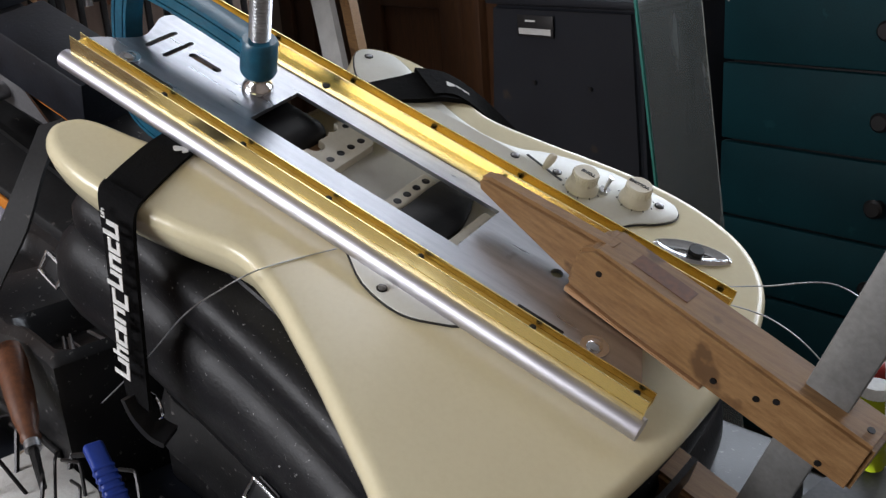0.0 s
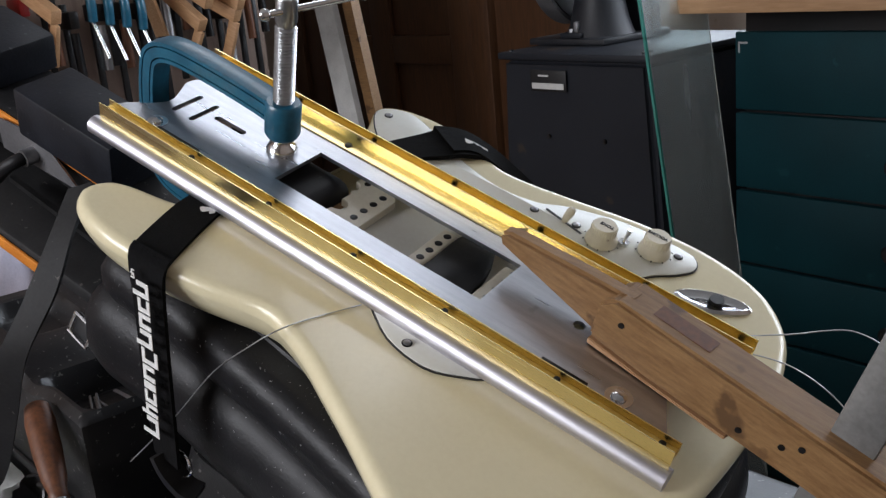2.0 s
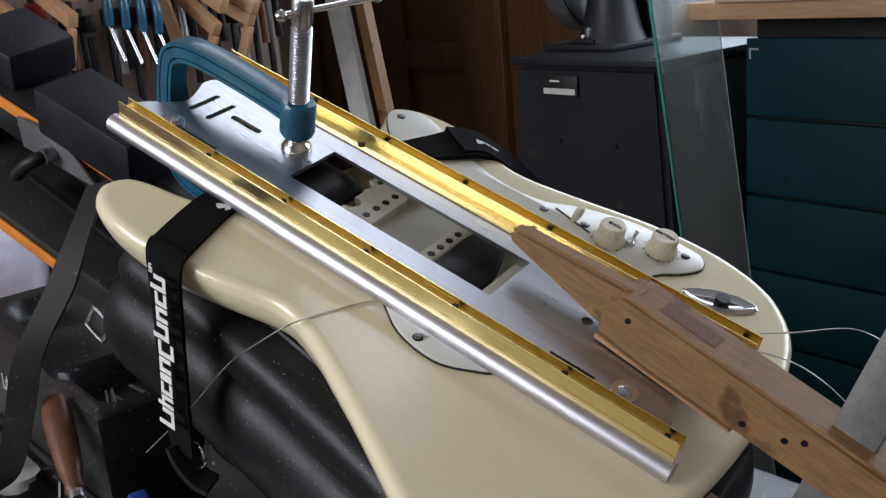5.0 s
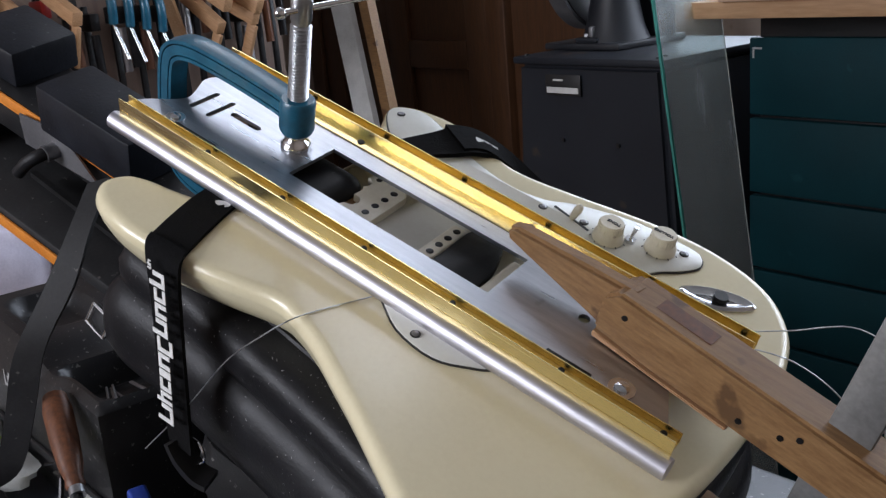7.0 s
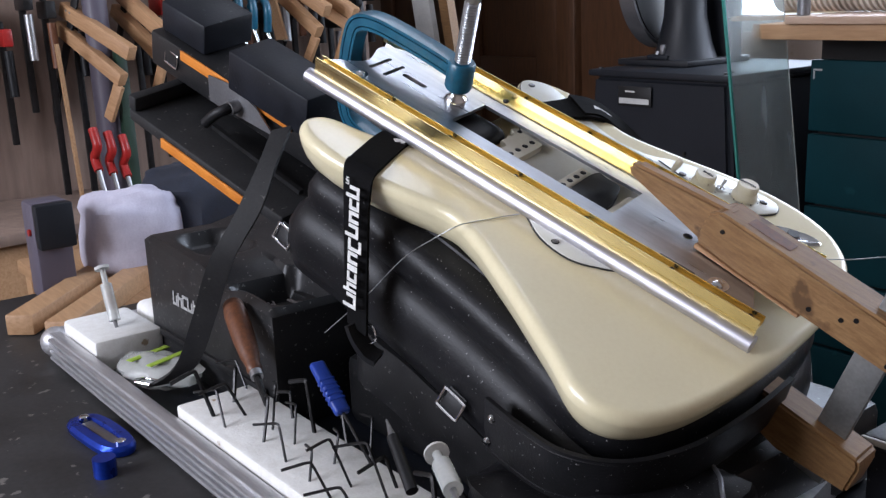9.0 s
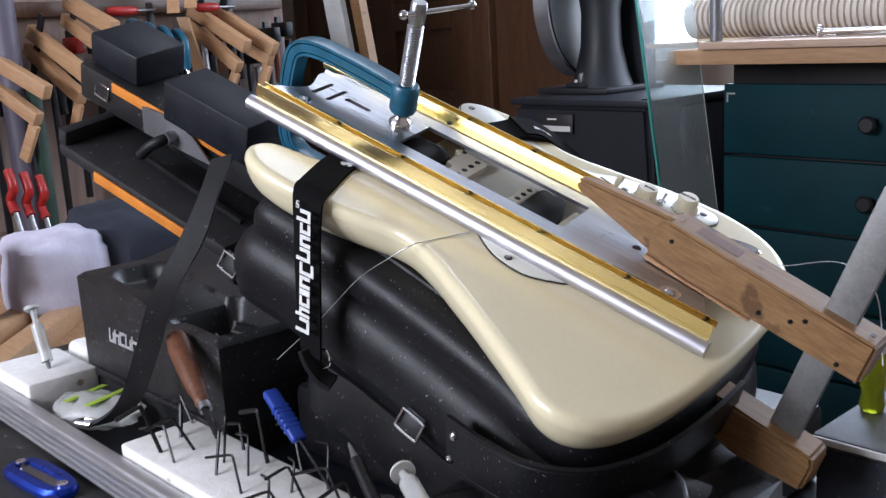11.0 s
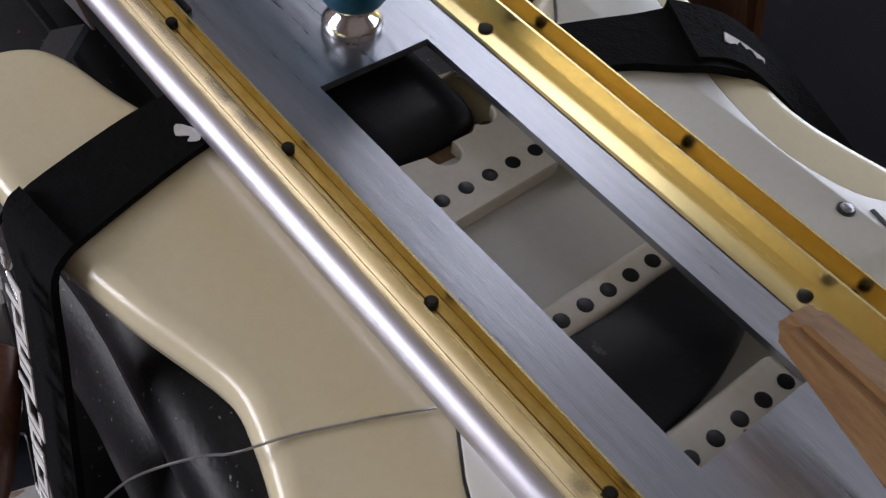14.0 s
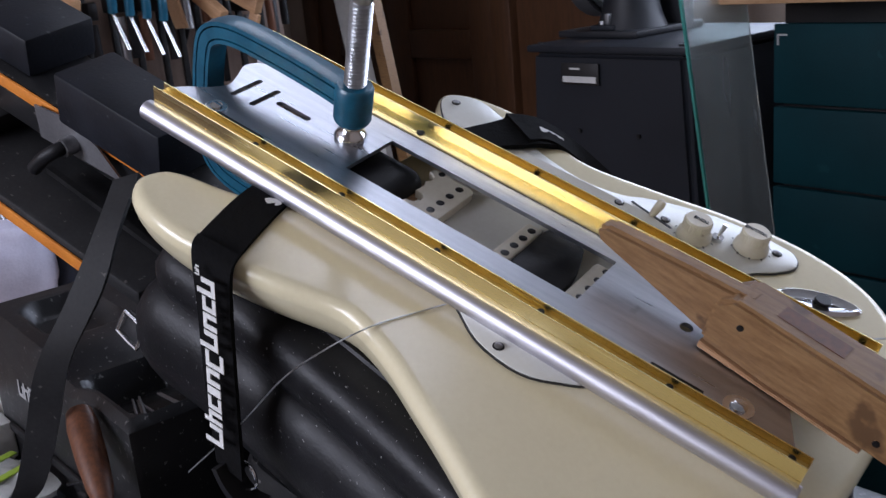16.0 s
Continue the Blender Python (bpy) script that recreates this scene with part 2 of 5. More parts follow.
def base_of(ob):
    while ob.parent:
        ob = ob.parent
    return BASE.get(ob, Vector())


def part(name, bm, material, parent, label="", smooth=True, kind="", flat_top=False):
    me = bpy.data.meshes.new(name)
    bmesh.ops.recalc_face_normals(bm, faces=bm.faces)
    bmesh.ops.translate(bm, verts=bm.verts, vec=-base_of(parent))
    for f in bm.faces:
        f.smooth = smooth and not (flat_top and len(f.verts) > 4)
    if smooth:
        for e in bm.edges:
            if len(e.link_faces) == 2 and e.calc_face_angle(0) > 0.7:
                e.smooth = False
    bm.to_mesh(me)
    bm.free()
    me.materials.append(material)
    ob = new(name, me)
    ob.parent = parent
    return tagged(ob, label, kind=kind)


def solo(name, bm, material, label, category="", m=None, group="", kind="", smooth=True):
    """A thing, or a piece of the setting, that is one mesh."""
    me = bpy.data.meshes.new(name)
    bmesh.ops.recalc_face_normals(bm, faces=bm.faces)
    for f in bm.faces:
        f.smooth = smooth
    if smooth:
        for e in bm.edges:
            if len(e.link_faces) == 2 and e.calc_face_angle(0) > 0.7:
                e.smooth = False
    bm.to_mesh(me)
    bm.free()
    me.materials.append(material)
    ob = new(name, me)
    ob.matrix_world = m or Matrix()
    return tagged(ob, label, category, group, kind)


def block(x0, x1, y0, y1, z0, z1, bevel=0.0, seg=2, bm=None, m=None):
    bm = bm or bmesh.new()
    made = bmesh.ops.create_cube(bm, size=1)["verts"]
    for v in made:
        v.co = Vector((x0 + (v.co.x + 0.5) * (x1 - x0), y0 + (v.co.y + 0.5) * (y1 - y0), z0 + (v.co.z + 0.5) * (z1 - z0)))
    if m:
        bmesh.ops.transform(bm, matrix=m, verts=made)
    if bevel:
        edges = list({e for v in made for e in v.link_edges})
        bmesh.ops.bevel(bm, geom=edges, offset=bevel, segments=seg, affect="EDGES", profile=0.5)
    return bm


def rod(p, q, r, bm=None, n=16, r2=None):
    """A capped round bar from p to q."""
    bm = bm or bmesh.new()
    p, q = Vector(p), Vector(q)
    m = Matrix.Translation((p + q) / 2) @ (q - p).to_track_quat("Z", "Y").to_matrix().to_4x4()
    bmesh.ops.create_cone(bm, cap_ends=True, segments=n, radius1=r, radius2=r if r2 is None else r2, depth=(q - p).length, matrix=m)
    return bm


def turned(profile, m=None, n=24, bm=None):
    """A turned shape: rows of (radius, height) about z."""
    bm = bm or bmesh.new()
    rings = [[bm.verts.new((r * math.cos(2 * math.pi * k / n), r * math.sin(2 * math.pi * k / n), z)) for k in range(n)] for r, z in profile]
    for a, b in zip(rings, rings[1:]):
        for k in range(n):
            bm.faces.new((a[k], a[(k + 1) % n], b[(k + 1) % n], b[k]))
    bm.faces.new(rings[0][::-1])
    bm.faces.new(rings[-1])
    if m:
        bmesh.ops.transform(bm, matrix=m, verts=[v for ring in rings for v in ring])
    return bm


def spline(points, steps=6, closed=True):
    """A smooth curve through the points."""
    pts = [Vector(p) for p in points]
    n, out = len(pts), []
    for i in range(n if closed else n - 1):
        a, b, c, d = (pts[(i + k) % n] if closed else pts[min(max(i + k, 0), n - 1)] for k in (-1, 0, 1, 2))
        for s in range(steps):
            t = s / steps
            out.append(0.5 * (2 * b + (c - a) * t + (2 * a - 5 * b + 4 * c - d) * t * t + (3 * b - a - 3 * c + d) * t ** 3))
    return out if closed else out + [pts[-1]]


def inset(outline, d):
    """The closed outline moved inwards by d (outlines run counter-clockwise)."""
    n, out = len(outline), []
    for i in range(n):
        t = outline[(i + 1) % n] - outline[i - 1]
        normal = Vector((-t.y, t.x)).normalized()
        out.append(outline[i] + normal * d)
    return out


def slab(outline, layers, bm=None):
    """A solid over a closed outline: rows of (inset, height) from the bottom to the top."""
    bm = bm or bmesh.new()
    rings = [[bm.verts.new((p.x, p.y, z)) for p in inset(outline, d)] for d, z in layers]
    n = len(outline)
    for a, b in zip(rings, rings[1:]):
        for k in range(n):
            bm.faces.new((a[k], a[(k + 1) % n], b[(k + 1) % n], b[k]))
    bm.faces.new(rings[0][::-1])
    bm.faces.new(rings[-1])
    return bm


def sweep(path, section, bm=None, up=(0, 0, 1), closed=True):
    """A section of (side, up) points carried along a path."""
    bm = bm or bmesh.new()
    path = [Vector(p) for p in path]
    rings = []
    for i, p in enumerate(path):
        t = (path[min(i + 1, len(path) - 1)] - path[max(i - 1, 0)]).normalized()
        s = t.cross(Vector(up)).normalized()
        w = s.cross(t)
        rings.append([bm.verts.new(p + s * a + w * b) for a, b in section])
    n = len(section)
    for a, b in zip(rings, rings[1:]):
        for k in range(n if closed else n - 1):
            bm.faces.new((a[k], a[(k + 1) % n], b[(k + 1) % n], b[k]))
    if closed:
        bm.faces.new(rings[0][::-1])
        bm.faces.new(rings[-1])
    return bm


def ring(r, n=10):
    return [(r * math.cos(2 * math.pi * k / n), r * math.sin(2 * math.pi * k / n)) for k in range(n)]


def strip(w, h):
    return [(-w / 2, -h / 2), (w / 2, -h / 2), (w / 2, h / 2), (-w / 2, h / 2)]


def text_part(name, words, size, m, material, parent, depth=0.0003, squeeze=1.0, spacing=1.0):
    cu = bpy.data.curves.new(name, "FONT")
    cu.body, cu.size, cu.extrude, cu.space_character = words, size, depth, spacing
    cu.align_x, cu.align_y, cu.offset = "LEFT", "CENTER", size * 0.028
    tmp = new(name, cu)
    me = bpy.data.meshes.new_from_object(tmp.evaluated_get(bpy.context.evaluated_depsgraph_get()))
    bpy.data.objects.remove(tmp)
    me.transform(m @ Matrix.Diagonal((squeeze, 1, 1, 1)))
    me.transform(Matrix.Translation(-base_of(parent)))
    me.materials.clear()
    me.materials.append(material)
    ob = new(name, me)
    ob.parent = parent
    return ob

def printed_mark(widths, tall, m, material, parent, label):
    """A printed mark as a row of plain slanted shapes; kind 0 stands tall, 1 low, 2 hangs below the line."""
    x = 0.0
    for k, (w, kind) in enumerate(widths):
        lo, hi = (-0.26 * tall if kind == 2 else 0.0), (tall if kind == 0 else 0.74 * tall)
        t, low = min(w * 0.34, tall * 0.20), 0.74 * tall
        if w < tall * 0.36:
            pts = [(0, lo), (w, lo), (w, hi), (0, hi)]
        elif k % 3 == 0:
            pts = [(0, lo), (w, lo), (w, low), (w - t, low), (w - t, lo + t), (t, lo + t), (t, hi), (0, hi)]
        elif k % 3 == 1:
            pts = [(0, lo), (t, lo), (t, low - t), (w - t, low - t), (w - t, lo), (w, lo), (w, low), (t, low), (t, hi), (0, hi)]
        else:
            pts = [(0, lo), (w, lo), (w, lo + t), (t, lo + t), (t, hi - t), (w, hi - t), (w, hi), (0, hi)]
        bm = bmesh.new()
        a, b = ([bm.verts.new(m @ Vector((x + u + 0.16 * v, v, z))) for u, v in pts] for z in (0.0, 0.0005))
        for i in range(len(pts)):
            bm.faces.new((a[i], a[(i + 1) % len(pts)], b[(i + 1) % len(pts)], b[i]))
        bm.faces.new(a[::-1])
        bm.faces.new(b)
        part("printed_mark", bm, material, parent, label, smooth=False)
        x += w + tall * 0.07


# ---------------------------------------------------------------- the room
FLOOR_Z, TOP_Z = -0.15, 2.45
FOOT_Z = FLOOR_Z + 0.0343      # the floor as the bench axes have it
solo("floor", block(-3.4, 2.4, -2.75, 2.2, FLOOR_Z - 0.1, FLOOR_Z), FLOOR, "worn grey concrete workshop floor", "floor", ROOM, kind="structure", smooth=False)
solo("ceiling", block(-3.4, 2.4, -2.75, 2.2, TOP_Z, TOP_Z + 0.1), CEIL, "grubby boarded workshop ceiling", "ceiling", ROOM, kind="structure", smooth=False)


def wall_with_window(name, label, x0, x1, y0, y1, wx0, wx1, wz0, wz1):
    bm = block(x0, wx0, y0, y1, FLOOR_Z, TOP_Z)
    block(wx1, x1, y0, y1, FLOOR_Z, TOP_Z, bm=bm)
    block(wx0, wx1, y0, y1, FLOOR_Z, wz0, bm=bm)
    block(wx0, wx1, y0, y1, wz1, TOP_Z, bm=bm)
    return solo(name, bm, WALL, label, "wall", ROOM, kind="structure", smooth=False)


wall_with_window("wall_north", "grubby plaster wall with a window opening", -3.2, 2.2, 1.95, 2.1, -1.32, 1.1, 0.93, 2.2)
wall_with_window("wall_south", "grubby plaster wall with a window opening", -3.2, 2.2, -2.7, -2.55, -1.4, 0.3, 1.15, 2.3)
solo("wall_east", block(2.2, 2.35, -2.7, 2.1, FLOOR_Z, TOP_Z), WALL, "grubby plaster wall", "wall", ROOM, kind="structure", smooth=False)
solo("wall_west", block(-2.05, -1.9, -2.55, 1.12, FLOOR_Z, TOP_Z), PLY, "pale grubby wall hung with clamps", "wall", ROOM, kind="structure", smooth=False)
solo("wall_alcove", block(-3.35, -3.2, 1.12, 2.1, FLOOR_Z, TOP_Z), WALL, "plain plaster wall of the alcove", "wall", ROOM, kind="structure", smooth=False)
solo("wall_alcove_side", block(-3.2, -2.05, 0.97, 1.12, FLOOR_Z, TOP_Z), WALL, "plain plaster wall of the alcove", "wall", ROOM, kind="structure", smooth=False)


def window_frame(name, x0, x1, y, z0, z1, posts):
    win = thing(name, "white-painted window frame with clear panes", "window", ROOM, ((x0 + x1) / 2, y, z0), kind="structure")
    bm = block(x0, x1, y - 0.03, y + 0.03, z0, z0 + 0.05, 0.004)
    block(x0, x1, y - 0.03, y + 0.03, z1 - 0.05, z1, 0.004, bm=bm)
    for k in range(posts + 1):
        x = x0 + 0.025 + (x1 - x0 - 0.05) * k / posts
        block(x - 0.025, x + 0.025, y - 0.029, y + 0.029, z0 + 0.05, z1 - 0.05, 0.004, bm=bm)
    part("window_frame", bm, FRAMEPAINT, win)
    for k in range(posts):
        w = (x1 - x0 - 0.05) / posts
        a = x0 + 0.05 + w * k
        pane = part("pane", block(a, a + w - 0.05, y - 0.003, y + 0.003, z0 + 0.05, z1 - 0.05), CLEAR, win)
        pane.visible_shadow = False
    return win


window_frame("window_1", -1.32, 1.1, 2.02, 0.93, 2.2, 3)
window_frame("window_2", -1.4, 0.3, -2.62, 1.15, 2.3, 2)

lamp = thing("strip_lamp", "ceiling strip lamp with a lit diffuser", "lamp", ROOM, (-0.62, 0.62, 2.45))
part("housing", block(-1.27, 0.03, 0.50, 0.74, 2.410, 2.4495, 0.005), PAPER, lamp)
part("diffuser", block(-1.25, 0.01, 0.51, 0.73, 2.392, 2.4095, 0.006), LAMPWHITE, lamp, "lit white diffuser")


# ---------------------------------------------------------------- guitar
GUITAR_TOP = -0.026
OUTLINE = [(-0.113, -0.084), (-0.109, -0.065), (-0.094, -0.055), (-0.062, -0.047), (-0.034, -0.036), (-0.016, -0.016), (-0.003, -0.004), (0.034, -0.004),
           (0.036, 0.003), (0.036, 0.052), (0.034, 0.058), (-0.003, 0.058), (-0.006, 0.085), (-0.018, 0.118), (-0.032, 0.147), (-0.041, 0.168),
           (-0.026, 0.184), (0.004, 0.1915), (0.032, 0.190), (0.066, 0.180), (0.100, 0.174), (0.150, 0.183), (0.212, 0.197), (0.268, 0.200), (0.316, 0.187),
           (0.347, 0.157), (0.361, 0.120), (0.366, 0.080), (0.3650, 0.008), (0.357, -0.066), (0.344, -0.122), (0.324, -0.158), (0.299, -0.174), (0.272, -0.173),
           (0.240, -0.1555), (0.2005, -0.1350), (0.172, -0.1205), (0.142, -0.1065), (0.1187, -0.0958), (0.0916, -0.0870), (0.0685, -0.0848), (0.025, -0.0965), (-0.02, -0.1050), (-0.060, -0.1070), (-0.096, -0.1000)]
outline = [Vector((p.x, p.y)) for p in spline([(x, y, 0) for x, y in OUTLINE[::-1]], 5)]
if sum(a.x * b.y - b.x * a.y for a, b in zip(outline, outline[1:] + outline[:1])) < 0:
    outline.reverse()
guitar = thing("electric_guitar", "cream electric guitar body without its neck, lying in a cradle", "guitar", TILTED, (0.12, 0.0, -0.071))
part("body", slab(outline, [(0.0215, -0.071), (0.0175, -0.0685), (0.0120, -0.063), (0.0068, -0.055), (0.0027, -0.0455), (0.0006, -0.038), (0.0, -0.0355), (0.0006, -0.0318), (0.0022, -0.0286), (0.0045, -0.0267), (0.0072, -0.0261), (0.009, GUITAR_TOP)]), CREAM, guitar, "glossy cream lacquered body", flat_top=True)
GUARD = [(0.0375, -0.003), (0.062, -0.020), (0.090, -0.028), (0.1163, -0.0305), (0.149, -0.0490), (0.182, -0.0530), (0.205, -0.0425), (0.219, -0.030),
         (0.226, 0.0), (0.228, 0.060), (0.236, 0.110), (0.246, 0.136), (0.259, 0.151), (0.2675, 0.166), (0.264, 0.178), (0.250, 0.183), (0.202, 0.180),
         (0.158, 0.164), (0.137, 0.1505), (0.105, 0.145), (0.066, 0.152), (0.030, 0.166), (-0.008, 0.178), (-0.029, 0.170), (-0.033, 0.157), (-0.020, 0.140), (0.004, 0.118), (0.022, 0.085), (0.0375, 0.060)]
guard = [Vector((p.x, p.y)) for p in spline([(x, y, 0) for x, y in GUARD], 4)]
part("pickguard_core", slab(guard, [(-0.0008, GUITAR_TOP + 0.0003), (-0.0008, GUITAR_TOP + 0.0014)]), BLACKLINE, guitar, "black middle ply")
part("pickguard", slab(guard, [(0.0002, GUITAR_TOP + 0.0015), (0.0002, GUITAR_TOP + 0.0022), (0.0010, GUITAR_TOP + 0.0027)]), WHITE, guitar, "white three-ply pickguard")
PG_TOP = GUITAR_TOP + 0.0027


def screw(x, y, z, r, parent, material=STEEL, name="screw"):
    bm = turned([(r, z), (r, z + r * 0.25), (r * 0.55, z + r * 0.5)], Matrix.Translation((x, y, 0)), 12)
    block(x - r * 0.62, x + r * 0.62, y - r * 0.10, y + r * 0.10, z + r * 0.50, z + r * 0.56, bm=bm)
    return part(name, bm, material, parent)


for x, y in ((0.1619, -0.0450), (0.1415, 0.1400), (0.2518, 0.1712), (0.1931, 0.1625), (0.1757, 0.1470), (-0.0215, 0.1600)):
    s = turned([(0.0037, PG_TOP + 0.0001), (0.0037, PG_TOP + 0.0004), (0.0033, PG_TOP + 0.0005)], Matrix.Translation((x, y, 0)), 14)
    part("screw_hole", s, DARKSTEEL, guitar)
    screw(x, y, PG_TOP + 0.0004, 0.0027, guitar, STEEL)


def knob(x, y, words):
    bm = turned([(0.0125, PG_TOP + 0.001), (0.0125, PG_TOP + 0.0025), (0.0118, PG_TOP + 0.0055), (0.0100, PG_TOP + 0.008), (0.0097, PG_TOP + 0.0150), (0.0090, PG_TOP + 0.0162)], Matrix.Translation((x, y, 0)), 28)
    k = part("knob", bm, AGED, guitar, "cream ribbed control knob")
    ribs = bmesh.new()
    for a in range(28):
        c = Matrix.Translation((x, y, 0)) @ Matrix.Rotation(2 * math.pi * a / 28, 4, "Z")
        block(0.0094, 0.0102, -0.0004, 0.0004, PG_TOP + 0.0085, PG_TOP + 0.0148, bm=ribs, m=c)
    part("ribs", ribs, AGED, k)
    text_part("lettering", words, 0.0042, Matrix.Translation((x + 0.0075, y, PG_TOP + 0.0163)) @ Matrix.Rotation(radians(180), 4, "Z"), INK, k)
    marks = bmesh.new()
    for a in range(10):
        c = Matrix.Translation((x, y, PG_TOP)) @ Matrix.Rotation(2 * math.pi * a / 10, 4, "Z") @ Matrix.Rotation(radians(42), 4, "Y")
        block(0.0085, 0.0098, -0.0004, 0.0004, 0.0106, 0.0110, bm=marks, m=c)
    part("numerals", marks, INK, k)


knob(0.2355, 0.1615, "VOLUME")
knob(0.1995, 0.1435, "TONE")
bm = rod((0.2135, 0.1535, PG_TOP), (0.2135, 0.1535, PG_TOP + 0.003), 0.0045, n=6)
toggle = part("mini_switch", bm, CHROME, guitar, "small chrome toggle switch")
part("lever", rod((0.2135, 0.1535, PG_TOP + 0.003), (0.2150, 0.1560, PG_TOP + 0.013), 0.0012, r2=0.0019, n=10), CHROME, toggle)
slot = part("selector_slot", block(0.147, 0.184, 0.1435, 0.1455, PG_TOP + 0.0001, PG_TOP + 0.0004, m=Matrix.Translation((0.165, 0.144, 0)) @ Matrix.Rotation(radians(-12), 4, "Z") @ Matrix.Translation((-0.165, -0.144, 0))), INK, guitar, "dark selector slot")
part("selector_tip", turned([(0.0022, 0.0), (0.0030, 0.004), (0.0036, 0.011), (0.0030, 0.0145), (0.0014, 0.016)], Matrix.Translation((0.166, 0.1445, PG_TOP)) @ Matrix.Rotation(radians(18), 4, "Y"), 16), AGED, guitar, "cream selector switch tip")
# jack plate
jack = spline([(0.268, 0.132, 0), (0.280, 0.127, 0), (0.300, 0.133, 0), (0.317, 0.149, 0), (0.318, 0.158, 0), (0.305, 0.160, 0), (0.285, 0.153, 0), (0.270, 0.141, 0)], 5)
jack = [Vector((p.x, p.y)) for p in jack]
jp = part("jack_plate", slab(jack, [(0.0, GUITAR_TOP), (0.0, GUITAR_TOP + 0.0015), (0.0025, GUITAR_TOP + 0.0030), (0.007, GUITAR_TOP + 0.0010), (0.009, GUITAR_TOP - 0.0005 + 0.0012)]), CHROME, guitar, "chrome jack plate")
part("jack_socket", rod((0.295, 0.147, GUITAR_TOP + 0.001), (0.295, 0.147, GUITAR_TOP + 0.0035), 0.0055, n=14), INK, jp)
# the pickup covers seen through the window of the jig
COVER_TOP = -0.0165


def pickup(x0, x1, y0, y1, poles, px):
    cover = part("pickup_cover", block(x0, x1, y0, y1, PG_TOP + 0.0003, COVER_TOP, 0.0032, 3), AGED, guitar, "aged white pickup cover")
    for y in poles:
        part("pole_piece", turned([(0.0030, COVER_TOP - 0.001), (0.0030, COVER_TOP + 0.0001), (0.0025, COVER_TOP + 0.0003)], Matrix.Translation((px, y, 0)), 14), DARKSTEEL, cover, "dark pole piece")
    return cover


def notched_cover():
    """Neck pickup cover whose neck-side edge is cut away in two round bites."""
    def bite(cx, cy, r, a0, a1):
        return [(cx + r * math.cos(radians(a0 + (a1 - a0) * k / 8)), cy + r * math.sin(radians(a0 + (a1 - a0) * k / 8))) for k in range(9)]
    pts = [(0.0675, -0.008)] + bite(0.0605, 0.0585, 0.0055, 0, 90) + [(0.030, 0.0650), (0.0287, 0.0590)] + bite(0.0297, 0.0525, 0.0062, 92, -55)
    pts += [(0.0358, 0.0440), (0.0355, 0.0345)] + bite(0.0385, 0.0283, 0.0064, 92, -85) + [(0.0365, 0.0212), (0.0348, 0.0118), (0.0335, -0.008)]
    return [Vector(p) for p in pts]


cover = part("pickup_cover", slab(notched_cover(), [(0.0, PG_TOP + 0.0003), (0.0, COVER_TOP - 0.0006), (0.0005, COVER_TOP)]), AGED, guitar, "aged white pickup cover with a cut-away edge", smooth=False)
for k in range(-1, 5):
    part("pole_piece", turned([(0.0030, COVER_TOP - 0.001), (0.0030, COVER_TOP + 0.0001), (0.0025, COVER_TOP + 0.0003)], Matrix.Translation((0.0566, 0.0126 + 0.0111 * k, 0)), 14), DARKSTEEL, cover, "dark pole piece")
part("screw_hole", turned([(0.0026, COVER_TOP - 0.001), (0.0026, COVER_TOP + 0.0002)], Matrix.Translation((0.0370, 0.0625, 0)), 12), INK, cover, "dark empty screw hole")
pickup(0.1105, 0.1249, -0.008, 0.0635, [0.0124 + 0.01075 * k for k in range(-1, 5)], 0.1187)
pickup(0.1667, 0.1885, -0.012, 0.0610, [0.0101 + 0.0113 * k for k in range(-1, 5)], 0.1775)
part("pocket_edge", block(0.0275, 0.0480, 0.0190, 0.0600, -0.045, -0.0235, 0.003), WOOD, guitar, "bare wood edge of the neck pocket")
part("pocket_screw", turned([(0.0045, -0.0300), (0.0045, -0.0255), (0.0030, -0.0240)], Matrix.Translation((0.0255, 0.0165, 0)), 14), STEEL, guitar, "steel screw in the neck pocket")
part("dark_pad", slab([Vector((p.x, p.y)) for p in spline([(0.1254, -0.010, 0), (0.1254, 0.026, 0), (0.1254, 0.0665, 0), (0.140, 0.0680, 0), (0.1519, 0.0675, 0), (0.1570, 0.0595, 0), (0.1620, 0.0460, 0), (0.1647, 0.0331, 0), (0.1656, 0.0163, 0), (0.1640, -0.008, 0), (0.150, -0.012, 0)][::-1], 5)],
     [(0.0, PG_TOP + 0.0002), (0.0, COVER_TOP - 0.001), (0.002, COVER_TOP + 0.0005)]), RUBBER, guitar, "dark pad between the pickups")

# ---------------------------------------------------------------- routing jig on the guitar
jig = thing("guitar_jig", "aluminium jig plate with gold rails, clamped on the guitar", "jig", TILTED, (0.09, 0.02, -0.025))
X0, X1 = -0.158, 0.343


